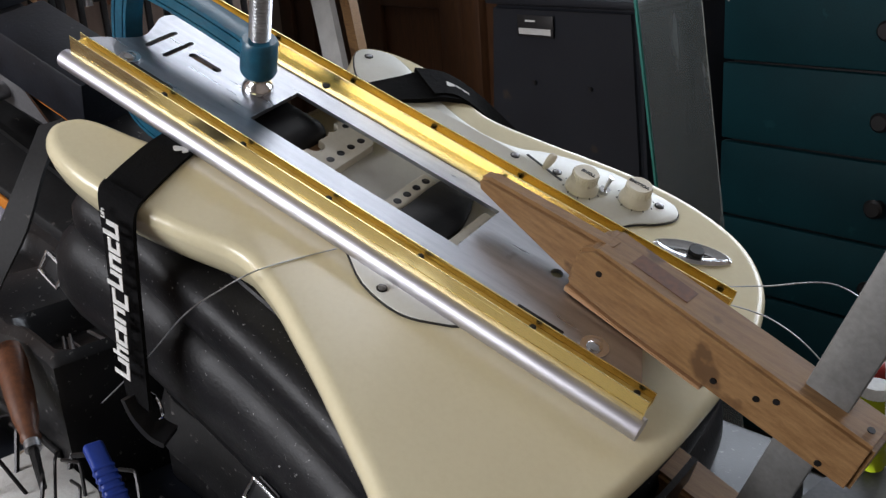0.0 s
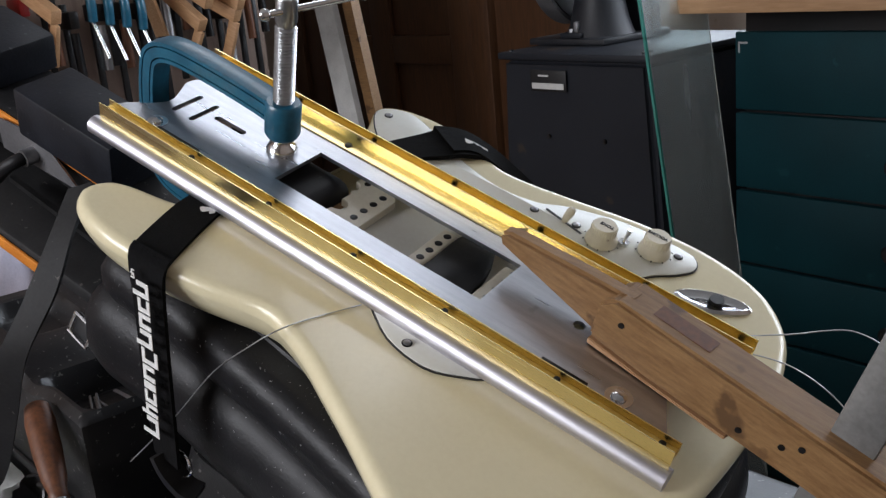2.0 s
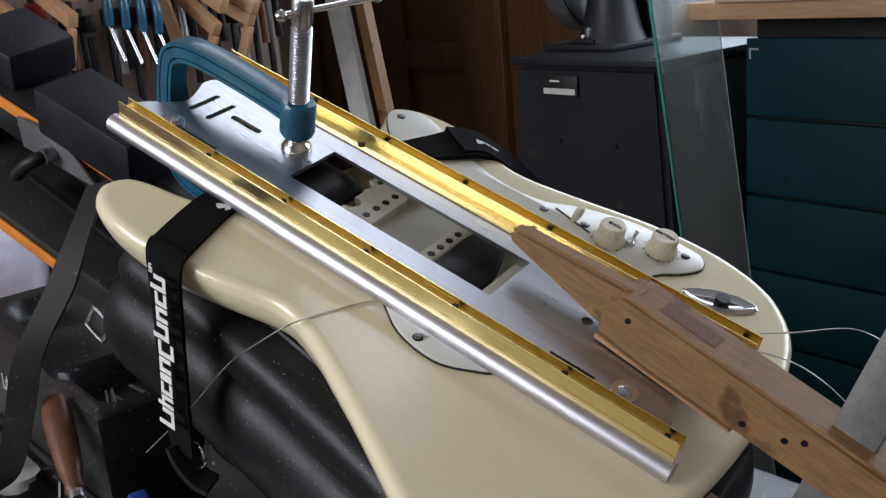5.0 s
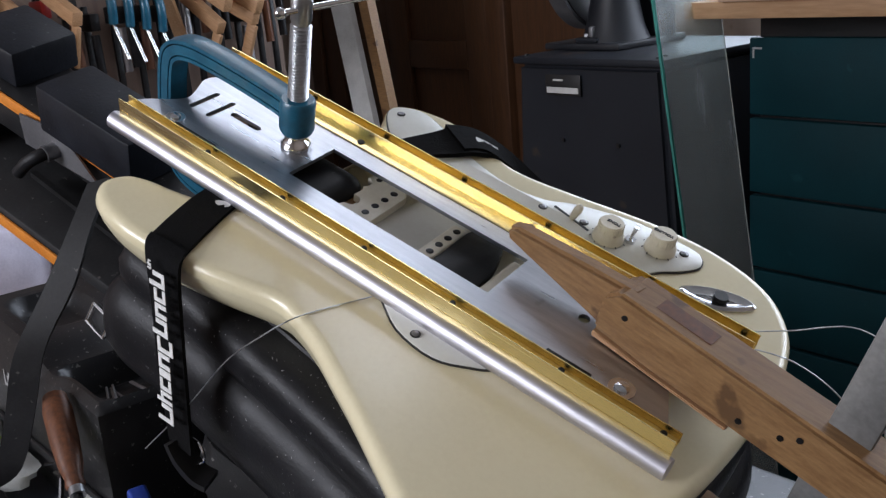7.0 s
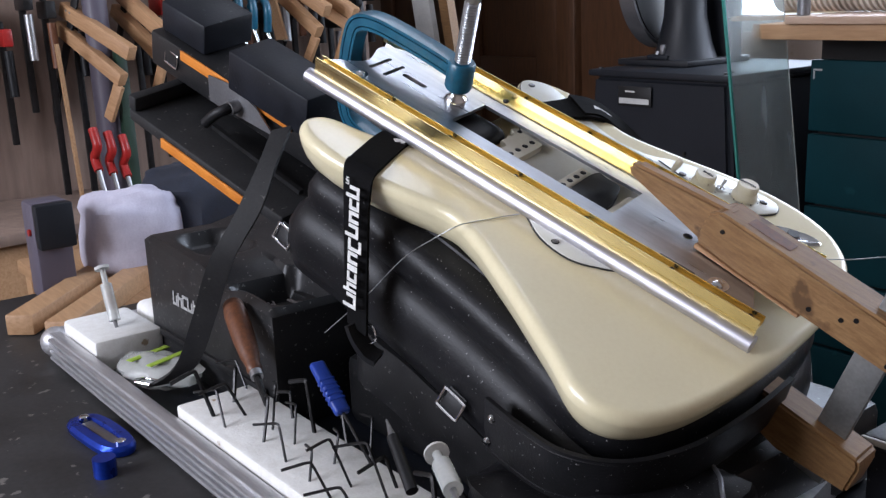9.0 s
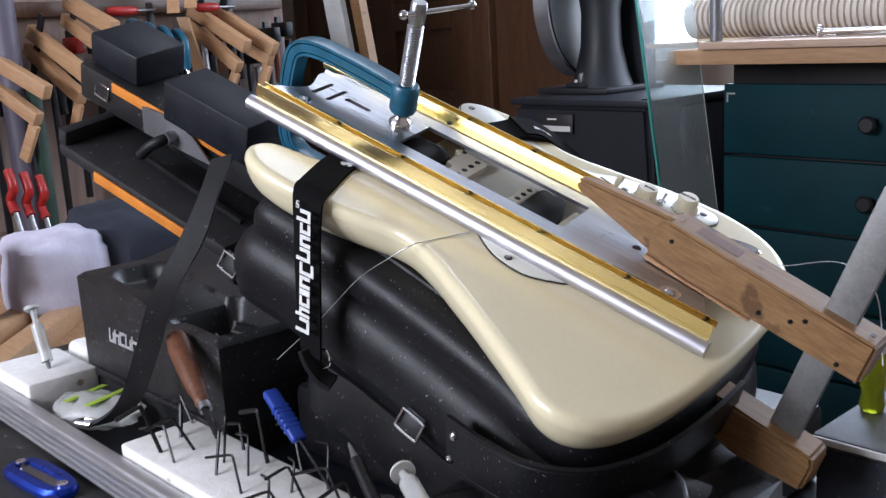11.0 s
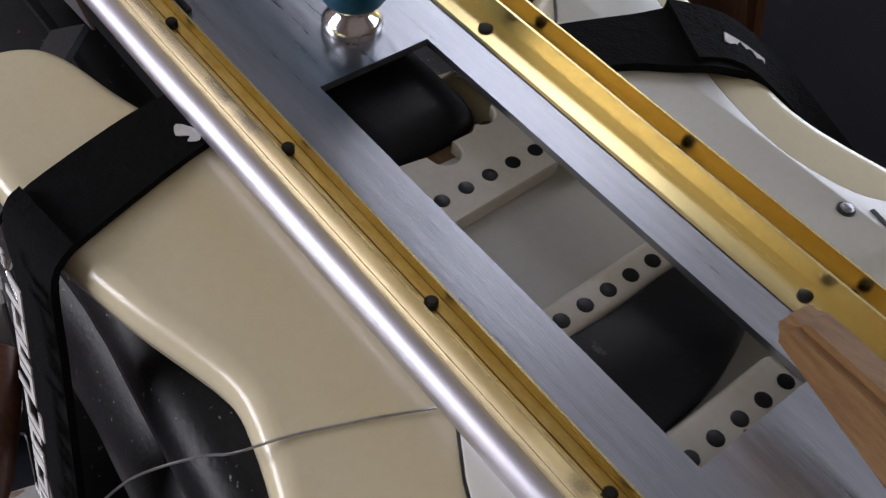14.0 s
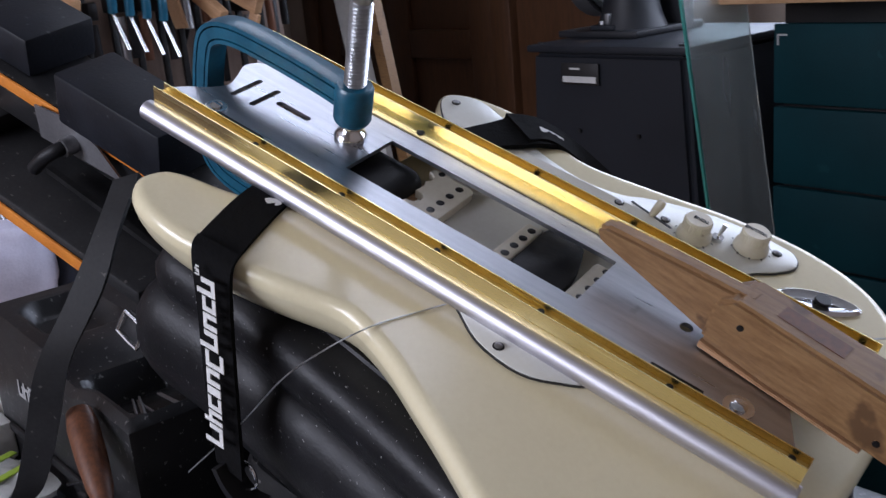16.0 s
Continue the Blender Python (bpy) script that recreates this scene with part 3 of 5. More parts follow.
def plate_mesh():
    outer = [(-0.150, -0.0205), (0.332, -0.0205), (0.312, 0.018), (0.312, 0.066), (-0.100, 0.066)]
    left = spline([(-0.118, 0.066, 0), (-0.136, 0.056, 0), (-0.141, 0.044, 0), (-0.134, 0.030, 0), (-0.1285, 0.016, 0), (-0.134, 0.004, 0), (-0.146, -0.009, 0), (-0.153, -0.0205, 0)], 4, False)
    pts = [Vector((x, y)) for x, y in outer[1:4]] + [Vector((p.x, p.y)) for p in left]
    holes = [[(0.0, 0.0), (0.184, 0.0), (0.184, 0.049), (0.0, 0.049)]]
    for cx, cy, lx, ly in ((-0.117, 0.0228, 0.0026, 0.0155), (-0.098, 0.0226, 0.0026, 0.0150), (-0.0720, 0.0250, 0.0160, 0.0030)):
        r = min(lx, ly)
        hole = []
        for k in range(12):
            a = 2 * math.pi * (k + 0.5) / 12
            dx, dy = math.cos(a), math.sin(a)
            hole.append((cx + r * dx + math.copysign(lx - r, dx), cy + r * dy + math.copysign(ly - r, dy)))
        holes.append(hole)
    for cx, cy in ((0.2446, 0.0261), (0.2320, 0.0610)):
        holes.append([(cx + 0.0042 * math.cos(2 * math.pi * k / 12), cy + 0.0042 * math.sin(2 * math.pi * k / 12)) for k in range(12)])
    bm = bmesh.new()
    edges = []
    for loop in [[tuple(p) for p in pts]] + holes:
        vs = [bm.verts.new((x, y, 0)) for x, y in loop]
        edges += [bm.edges.new((a, b)) for a, b in zip(vs, vs[1:] + vs[:1])]
    bmesh.ops.triangle_fill(bm, edges=edges, use_beauty=True)
    faces = bm.faces[:]
    low = bmesh.ops.extrude_face_region(bm, geom=faces)
    bmesh.ops.translate(bm, verts=[g for g in low["geom"] if isinstance(g, bmesh.types.BMVert)], vec=(0, 0, -0.0032))
    return bm


part("plate", plate_mesh(), ALU, jig, "brushed aluminium plate with a long window", smooth=False)
# tubes
for y in (-0.0310, 0.0865):
    part("tube", rod((X0 - 0.005, y, -0.0185), (X1, y, -0.0185), 0.0075, n=48), TUBE, jig, "satin silver aluminium tube")
# near rail: upright face with a scribed line, then a groove between two fins; far rail: flat gold strip in place of the
# rail's reflection in the plate, then the groove
NEAR = [(-0.0312, -0.0125), (-0.0312, -0.0063), (-0.0308, -0.0061), (-0.0308, -0.0057), (-0.0312, -0.0055), (-0.0312, 0.0045), (-0.0304, 0.0045), (-0.0304, -0.0018), (-0.0218, -0.0018), (-0.0218, 0.0040),
        (-0.0210, 0.0040), (-0.0210, -0.0045), (-0.0295, -0.0045), (-0.0295, -0.0125)]
FAR = [(0.0645, 0.0004), (0.0655, 0.0012), (0.0775, 0.0016), (0.0775, 0.0095), (0.0784, 0.0095), (0.0784, 0.0008), (0.0868, 0.0008), (0.0868, 0.0098), (0.0877, 0.0098), (0.0877, -0.0010), (0.0890, -0.0060), (0.0890, -0.0085), (0.0661, -0.0045), (0.0661, 0.0004)]


def rail(section, label):
    bm = bmesh.new()
    a, b = ([bm.verts.new((x, y, z)) for y, z in section] for x in (X0 + 0.003, X1 - 0.002))
    n = len(section)
    for k in range(n):
        bm.faces.new((a[k], a[(k + 1) % n], b[(k + 1) % n], b[k]))
    bm.faces.new(a[::-1])
    bm.faces.new(b)
    return part("rail", bm, BRASS, jig, label, smooth=False)


near_rail = rail(NEAR, "gold anodised rail with a grooved track")
far_rail = rail(FAR, "gold anodised rail with a flat gold strip for its reflection in the plate")
part("groove_floor", block(X0 + 0.004, X1 - 0.003, -0.0303, -0.0219, -0.0017, -0.0012), GROOVE, near_rail, "worn gold track floor")
part("scribed_line", block(X0 + 0.005, X1 - 0.004, -0.0263, -0.0259, -0.0012, -0.0010), WOOD, near_rail, "dark scribed line along the track")
part("groove_floor", block(X0 + 0.004, X1 - 0.003, 0.0785, 0.0867, 0.0009, 0.0014), GROOVE, far_rail)
for x in (-0.060, 0.018, 0.096, 0.173, 0.258, 0.330):
    part("bolt", turned([(0.0023, 0.0001), (0.0023, 0.0026), (0.0015, 0.0034)], Matrix.Translation((x + 0.0015, -0.0262, -0.0013)), 10), DARKSTEEL, near_rail)
    part("bolt", turned([(0.0023, 0.0013), (0.0023, 0.0035), (0.0015, 0.0042)], Matrix.Translation((x, 0.0828, 0)), 10), DARKSTEEL, far_rail)
for x, y, r in ((0.0087, 0.0705, 0.0030), (-0.055, 0.070, 0.0022), (0.1640, 0.0715, 0.0026)):
    part("rivet", turned([(r, 0.0010), (r, 0.0021), (r * 0.7, 0.0024)], Matrix.Translation((x, y, 0)), 12), DARKSTEEL, far_rail)
for x, y, r in ((0.295, -0.0125, 0.0062), (-0.111, -0.0125, 0.0055)):
    bm = turned([(r * 1.45, 0.0003), (r * 1.45, 0.0012)], Matrix.Translation((x, y, 0)), 20)
    washer = part("washer", bm, CHROME, jig)
    screw(x, y, 0.0013, r * 0.8, washer, CHROME, "washer_screw")
for x0, x1 in ((-0.104, -0.060), (0.243, 0.276)):
    part("stop_strip", block(x0, x1, -0.0188, -0.0165, 0.0002, 0.0022, 0.0006), DARKSTEEL, jig)

# ---------------------------------------------------------------- blue clamp over the jig
cclamp = thing("c_clamp", "blue painted iron clamp with a chrome screw, gripping the jig plate", "clamp", TILTED, (-0.022, 0.030, 0.0))
SPINE = [(-0.024, 0.030, 0.032), (-0.045, 0.030, 0.0345), (-0.090, 0.030, 0.0365), (-0.134, 0.030, 0.0355), (-0.157, 0.030, 0.026), (-0.164, 0.030, 0.006), (-0.166, 0.030, -0.030), (-0.163, 0.030, -0.068), (-0.150, 0.030, -0.088), (-0.120, 0.030, -0.094), (-0.075, 0.030, -0.092), (-0.034, 0.030, -0.088)]
path = spline(SPINE, 5, False)
web = sweep(path, [(-0.004, -0.0085), (0.004, -0.0085), (0.004, 0.0085), (-0.004, 0.0085)], up=(0, 1, 0))
for sign in (1, -1):
    off = []
    for i, p in enumerate(path):
        t = (path[min(i + 1, len(path) - 1)] - path[max(i - 1, 0)]).normalized()
        off.append(p + Vector((-t.z, 0, t.x)) * 0.0068 * sign)
    sweep(off, [(-0.0015, -0.0085), (0.0015, -0.0085), (0.0025, 0), (0.0015, 0.0085), (-0.0015, 0.0085), (-0.0025, 0)], bm=web, up=(0, 1, 0))
part("frame", web, BLUEPAINT, cclamp, "blue cast iron frame")
part("boss", turned([(0.0120, 0.014), (0.0135, 0.017), (0.0135, 0.040), (0.0120, 0.0425)], Matrix.Translation((-0.022, 0.030, 0)), 24), BLUEPAINT, cclamp, "blue threaded boss")
part("anvil", turned([(0.012, -0.088), (0.012, -0.074), (0.0105, -0.072)], Matrix.Translation((-0.026, 0.030, 0)), 20), BLUEPAINT, cclamp)
prof = [(0.0045, 0.012)]
z = 0.013
while z < 0.104:
    prof += [(0.0080, z), (0.0064, z + 0.0013)]
    z += 0.0026
prof += [(0.0078, 0.1065), (0.0078, 0.123), (0.0070, 0.125)]
spindle = part("screw", turned(prof, Matrix.Translation((-0.022, 0.030, 0)), 18), STEELBRIGHT, cclamp, "bright threaded screw")
bm = rod((-0.024, 0.013, 0.1155), (-0.003, 0.088, 0.1160), 0.0026, n=12)
handle = part("tommy_bar", bm, CHROME, spindle, "chrome sliding handle")
for p in ((-0.0245, 0.0115, 0.1155), (-0.003, 0.089, 0.1160)):
    bmesh_ball = bmesh.new()
    bmesh.ops.create_uvsphere(bmesh_ball, u_segments=14, v_segments=10, radius=0.0045, matrix=Matrix.Translation(p))
    part("handle_end", bmesh_ball, CHROME, spindle)
part("pad", turned([(0.0115, 0.0002), (0.0118, 0.0025), (0.0100, 0.0055), (0.0075, 0.0075), (0.0070, 0.010), (0.0085, 0.0115), (0.0060, 0.013)], Matrix.Translation((-0.022, 0.030, 0)), 24), CHROME, cclamp, "chrome swivel pad")

# ---------------------------------------------------------------- wooden bar clamp at the tail
bclamp = thing("bar_clamp", "beech bar clamp with a flat steel bar, gripping the guitar tail", "clamp", TILTED, (0.42, 0.02, -0.13))
turn = Matrix.Translation((0.36, 0.022, 0)) @ Matrix.Rotation(radians(-7), 4, "Z")


def jaw(points, y0, y1, bevel=0.0025):
    bm = bmesh.new()
    a, b = ([bm.verts.new((x, y, z)) for x, z in points] for y in (y0, y1))
    n = len(points)
    for k in range(n):
        bm.faces.new((a[k], a[(k + 1) % n], b[(k + 1) % n], b[k]))
    bm.faces.new(a[::-1])
    bm.faces.new(b)
    bmesh.ops.recalc_face_normals(bm, faces=bm.faces)
    bmesh.ops.bevel(bm, geom=bm.edges[:], offset=bevel, segments=2, affect="EDGES")
    bmesh.ops.transform(bm, matrix=turn, verts=bm.verts)
    return bm


upper = part("upper_jaw", jaw([(-0.103, 0.0065), (-0.060, 0.0035), (0.020, 0.0030), (0.094, 0.0030), (0.094, 0.040), (-0.092, 0.044), (-0.102, 0.035)], -0.0200, 0.0105), WOOD, bclamp, "worn beech upper jaw")
part("cam_lever", jaw([(-0.190, 0.029), (-0.187, 0.021), (-0.104, 0.004), (-0.060, 0.010), (-0.082, 0.0445), (-0.120, 0.041), (-0.184, 0.034)], -0.0125, 0.0010, 0.003), WOOD, bclamp, "beech cam lever")
part("cam_pad", jaw([(-0.102, 0.0012), (0.0, 0.0005), (0.0, 0.0026), (-0.060, 0.0030), (-0.102, 0.0058)], -0.0206, 0.0110, 0.0006), PALEWOOD, bclamp, "thin sprung beech strip")
part("lever_slot", jaw([(-0.070, 0.0425), (-0.030, 0.0418), (-0.030, 0.0430), (-0.070, 0.0437)], -0.011, 0.001, 0.0001), CHISEL, upper, "worn slot in the jaw")
for x, z in ((-0.083, 0.030), (0.030, 0.022), (0.040, 0.029), (0.074, 0.010), (0.005, 0.014)):
    c = turn @ Vector((x, -0.0202, z))
    part("pin", rod(c, c + Vector((0.0001, -0.0008, 0)), 0.0020, n=12), DARKSTEEL, upper)
for x in (0.055, 0.086):
    c = turn @ Vector((x, 0.004 if x < 0.06 else -0.010, 0.0415))
    part("pin", rod(c, c + Vector((0, 0, 0.0008)), 0.0022, n=10), DARKSTEEL, upper)
part("lower_jaw", jaw([(-0.012, -0.080), (0.090, -0.080), (0.094, -0.086), (0.094, -0.116), (0.030, -0.124), (-0.004, -0.116), (-0.014, -0.100)], -0.020, 0.0105), WOOD, bclamp, "worn beech lower jaw")
part("bar", block(0.046, 0.072, -0.008, -0.001, -0.135, 0.150, 0.001, m=turn), BARSTEEL, bclamp, "grey flat steel bar")

# ---------------------------------------------------------------- cradle under the guitar
cradle = thing("guitar_cradle", "black leatherette padded cradle with chrome buckles, under the guitar", "cradle", TILTED, (0.12, 0.0, -0.24))
pad_outline = [(-0.112, -0.096), (-0.02, -0.108), (0.10, -0.120), (0.20, -0.136), (0.265, -0.152), (0.314, -0.148), (0.352, -0.104), (0.376, -0.03), (0.382, 0.06), (0.370, 0.13), (0.330, 0.165), (0.20, 0.165), (0.05, 0.155), (-0.06, 0.14), (-0.11, 0.10), (-0.118, 0.0)]
pad_curve = [Vector((p.x, p.y)) for p in spline([(x, y, 0) for x, y in pad_outline], 5)]
part("bolster", slab(pad_curve, [(0.022, -0.205), (0.008, -0.190), (0.0, -0.165), (0.002, -0.140), (0.008, -0.124), (0.018, -0.113), (0.032, -0.107), (0.050, -0.105)]), LEATHER, cradle, "black leatherette bolster dusted with filings")
part("inner_pad", slab(pad_curve, [(0.040, -0.1045), (0.042, -0.080), (0.048, -0.0715)]), RUBBER, cradle, "dark inner pad")
skirt_curve = [Vector((p.x * 0.76 + 0.088, p.y * 0.97)) for p in pad_curve]
part("base_skirt", slab(skirt_curve, [(0.000, -0.270), (-0.002, -0.240), (0.004, -0.2055)]), PLASTIC, cradle, "black skirt below the bolster")
tail = spline([(0.200, -0.150, -0.142), (0.240, -0.167, -0.124), (0.285, -0.177, -0.106), (0.326, -0.157, -0.095), (0.354, -0.108, -0.088), (0.368, -0.045, -0.083), (0.373, 0.010, -0.081)], 7, False)
tail_strap = part("tail_strap", sweep(tail, [(-0.002, -0.024), (0.002, -0.024), (0.003, 0.0), (0.002, 0.024), (-0.002, 0.024), (-0.003, 0.0)], up=(0, 0, 1)), LEATHER, cradle, "black leather strap round the tail end")
for dz in (-0.021, 0.021):
    part("stitching", sweep([p + Vector((0, -0.0022, dz)) for p in tail], ring(0.0007, 6)), RUBBER, tail_strap)
for x, y, z in ((0.207, -0.156, -0.126), (0.209, -0.157, -0.151)):
    part("rivet", turned([(0.0045, 0.0), (0.0045, 0.0015), (0.0025, 0.0035)], Matrix.Translation((x, y, z)) @ Matrix.Rotation(radians(105), 4, "X"), 14), CHROME, tail_strap, "chrome rivet")
part("tail_cushion", slab([Vector((p.x * 0.98 + 0.004, p.y)) for p in pad_curve], [(0.030, -0.1300), (0.020, -0.120), (0.014, -0.104), (0.014, -0.090), (0.020, -0.078), (0.030, -0.0735)]), LEATHER, cradle, "black leather cushion under the body")


def buckle(x, y, z, turn_z, parent, tip=0.0):
    m = Matrix.Translation((x, y, z)) @ Matrix.Rotation(radians(turn_z), 4, "Z") @ Matrix.Rotation(radians(62 + tip), 4, "X")
    pts = [(-0.013, -0.006, 0), (-0.0115, -0.0085, 0), (0.0115, -0.0085, 0), (0.013, -0.006, 0), (0.013, 0.006, 0), (0.0115, 0.0085, 0), (-0.0115, 0.0085, 0), (-0.013, 0.006, 0)]
    loop = spline([m @ Vector(p) for p in pts], 3)
    loop += loop[:1]
    b = part("buckle", sweep(loop, ring(0.0016, 8), up=m.to_3x3() @ Vector((0, 0, 1))), CHROME, parent, "chrome wire buckle")
    part("buckle_strap", block(-0.011, 0.011, -0.006, 0.012, -0.003, -0.0015, 0.0005, m=m), RUBBER, b)


buckle(-0.112, -0.100, -0.160, -8, cradle)
buckle(0.152, -0.136, -0.168, -8, cradle)

# ---- cradle: straps, beam and head rests
TO_TILT = TILTED.inverted()


def ribbon(left, right, thick, steps=5, frame_m=None):
    """A flat strap between two borders."""
    a, b = spline(left, steps, False), spline(right, steps, False)
    bm = bmesh.new()
    rows = []
    for i in range(len(a)):
        t = (a[min(i + 1, len(a) - 1)] + b[min(i + 1, len(a) - 1)]) - (a[max(i - 1, 0)] + b[max(i - 1, 0)])
        n = t.cross(b[i] - a[i]).normalized() * thick / 2
        rows.append([bm.verts.new(p) for p in (a[i] + n, b[i] + n, b[i] - n, a[i] - n)])
    for p, q in zip(rows, rows[1:]):
        for k in range(4):
            bm.faces.new((p[k], p[(k + 1) % 4], q[(k + 1) % 4], q[k]))
    bm.faces.new(rows[0][::-1])
    bm.faces.new(rows[-1])
    if frame_m:
        bmesh.ops.transform(bm, matrix=frame_m, verts=bm.verts)
    return bm


body_strap = thing("guitar_strap", "black webbing strap with a white printed mark, over the guitar horn", "strap", TILTED @ Matrix.Translation((0.0105, 0.001, 0)), (-0.02, -0.11, -0.15))
part("upper_webbing", ribbon([(-0.060, -0.030, -0.0238), (-0.0573, -0.0556, -0.0240), (-0.0450, -0.0985, -0.0236), (-0.041, -0.108, -0.027)],
                             [(-0.026, -0.020, -0.0238), (-0.0290, -0.0380, -0.0240), (-0.0130, -0.0935, -0.0236), (-0.009, -0.106, -0.027)], 0.003), FABRIC, body_strap)
hang = part("hanging_webbing", ribbon([(-0.043, -0.1020, -0.0205), (-0.0390, -0.1105, -0.026), (-0.028, -0.1168, -0.060), (-0.006, -0.1310, -0.110), (0.0165, -0.1430, -0.156)],
                                      [(-0.010, -0.0985, -0.0210), (-0.0060, -0.1090, -0.028), (0.003, -0.1168, -0.060), (0.023, -0.1310, -0.110), (0.0405, -0.1430, -0.156)], 0.003), FABRIC, body_strap)
letters = Matrix.Translation((0.0178, -0.1458, -0.1354)) @ Matrix(((-0.325, -0.945, -0.081, 0), (0.246, 0.0, -0.975, 0), (0.913, -0.330, 0.234, 0), (0, 0, 0, 1)))
printed_mark([(0.0135, 0), (0.0085, 0), (0.0090, 1), (0.0055, 1), (0.0110, 1), (0.0110, 2), (0.0120, 0), (0.0105, 1), (0.0095, 1), (0.0110, 0)], 0.0168, letters @ Matrix.Translation((0, -0.0095, 0.0012)), PRINT, hang, "white printed mark")
printed_mark([(0.0028, 0), (0.0032, 0)], 0.0042, letters @ Matrix.Translation((0.1140, 0.0045, 0.0012)), PRINT, hang, "white printed mark")
# small white emblem on the upper webbing
part("emblem", slab([Vector((p.x, p.y)) for p in spline([(-0.043, -0.043, 0), (-0.038, -0.046, 0), (-0.035, -0.042, 0), (-0.033, -0.044, 0), (-0.031, -0.040, 0), (-0.036, -0.038, 0)], 3)], [(0, -0.0222), (0, -0.0219)]), PRINT, body_strap, "small white printed emblem")
part("end_loop", sweep(spline([(0.022, -0.1425, -0.153), (0.032, -0.143, -0.166), (0.043, -0.141, -0.176), (0.054, -0.138, -0.178)], 5, False), [(-0.009, -0.003), (0.009, -0.003), (0.009, 0.003), (-0.009, 0.003)]), RUBBER, body_strap)
part("clasp", sweep(spline([(0.030, -0.136, -0.150), (0.042, -0.137, -0.148), (0.048, -0.139, -0.158), (0.042, -0.141, -0.166)], 5, False), ring(0.0013, 8)), CHROME, body_strap, "chrome wire clasp")

horn_strap = thing("guitar_strap", "black padded strap over the far horn of the guitar", "strap", TILTED, (0.04, 0.16, -0.02))
part("upper_webbing", ribbon([(-0.002, 0.095, -0.0215), (0.0075, 0.1220, -0.0205), (0.0190, 0.1500, -0.0200), (0.0260, 0.1680, -0.0195), (0.036, 0.182, -0.024)],
                             [(0.030, 0.095, -0.0215), (0.0390, 0.1220, -0.0205), (0.0530, 0.1410, -0.0200), (0.0620, 0.1530, -0.0195), (0.070, 0.168, -0.024)], 0.004), FABRIC, horn_strap)
part("hanging_webbing", ribbon([(0.0215, 0.1660, -0.0175), (0.0420, 0.1820, -0.0190), (0.0720, 0.1890, -0.0270), (0.1080, 0.1880, -0.0370), (0.150, 0.1890, -0.0520)],
                               [(0.0560, 0.1480, -0.0170), (0.0660, 0.1660, -0.0215), (0.0900, 0.1760, -0.0330), (0.1200, 0.1790, -0.0450), (0.150, 0.1830, -0.0640)], 0.005), FABRIC, horn_strap, "black padded strap end")
part("print", ribbon([(0.0500, 0.1720, -0.0165), (0.0580, 0.1765, -0.0190), (0.0680, 0.1805, -0.0225)], [(0.0540, 0.1680, -0.0165), (0.0620, 0.1725, -0.0200), (0.0720, 0.1765, -0.0240)], 0.0005), PRINT, horn_strap, "worn white print")

# beam that carried the neck, its pads and orange edging
part("beam", block(-0.505, -0.10, 0.020, 0.100, -0.175, -0.128, 0.004), PLASTIC, cradle, "black plastic beam")
part("orange_edging", block(-0.440, -0.235, 0.0165, 0.0195, -0.141, -0.128, 0.001), ORANGE, cradle, "orange edging strip")
part("neck_pad", block(-0.335, -0.200, 0.006, 0.070, -0.1278, -0.078, 0.003), BLUEBLACK, cradle, "black foam rest pad")
part("neck_pad", block(-0.498, -0.412, 0.032, 0.108, -0.1278, -0.088, 0.004), BLUEBLACK, cradle, "black foam rest pad")
part("neck_support", block(-0.085, 0.0325, -0.0015, 0.0560, -0.104, -0.0120, 0.014, 4), RUBBER, cradle, "black rubber neck support")
shelf = part("lower_shelf", block(-0.470, -0.180, -0.040, 0.075, -0.222, -0.205, 0.004), DUSTY, cradle, "dusty black shelf")
part("orange_edging", block(-0.400, -0.230, -0.0435, -0.0405, -0.226, -0.212, 0.001), ORANGE, shelf, "orange edging strip")
part("shelf_lip", block(-0.470, -0.455, -0.040, 0.075, -0.205, -0.185, 0.003), DUSTY, shelf)
part("shelf_back", block(-0.455, -0.180, 0.0700, 0.0750, -0.205, -0.150, 0.001), DUSTY, shelf)
fin = [(-0.377, 0.012, -0.131), (-0.329, 0.012, -0.124), (-0.290, 0.012, -0.133), (-0.256, 0.012, -0.155), (-0.373, 0.012, -0.164)]
bm = bmesh.new()
a, b = ([bm.verts.new((x, y, z)) for x, _, z in fin] for y in (0.0105, 0.0125))
for k in range(5):
    bm.faces.new((a[k], a[(k + 1) % 5], b[(k + 1) % 5], b[k]))
bm.faces.new(a)
bm.faces.new(b)
part("quadrant", bm, SHEET, cradle, "pale metal quadrant plate", smooth=False)
lever = spline([(-0.322, 0.008, -0.146), (-0.324, -0.006, -0.147), (-0.333, -0.014, -0.156), (-0.345, -0.018, -0.172)], 6, False)
part("clamp_lever", sweep(lever, ring(0.0065, 12)), RUBBER, cradle, "black clamp lever")
part("lever_stud", rod((-0.322, 0.012, -0.146), (-0.322, -0.002, -0.146), 0.0085, n=16), STEEL, cradle)
bm = sweep([(-0.360, 0.006, -0.192), (-0.200, 0.006, -0.200)], strip(0.006, 0.006))
part("slide_rod", bm, DARKSTEEL, cradle)
# head-end buckle and the base that stands on the bench
m = TO_TILT @ BENCH
part("wedge_base", block(-0.16, 0.30, -0.04, 0.26, 0.655, 0.735, 0.012, m=m), PLASTIC, cradle, "black moulded base")
part("rear_base", block(-0.42, -0.16, 0.02, 0.24, 0.655, 0.815, 0.012, m=m), PLASTIC, cradle, "black moulded base")
buckle(-0.462, 0.020, -0.150, -4, cradle, 20)

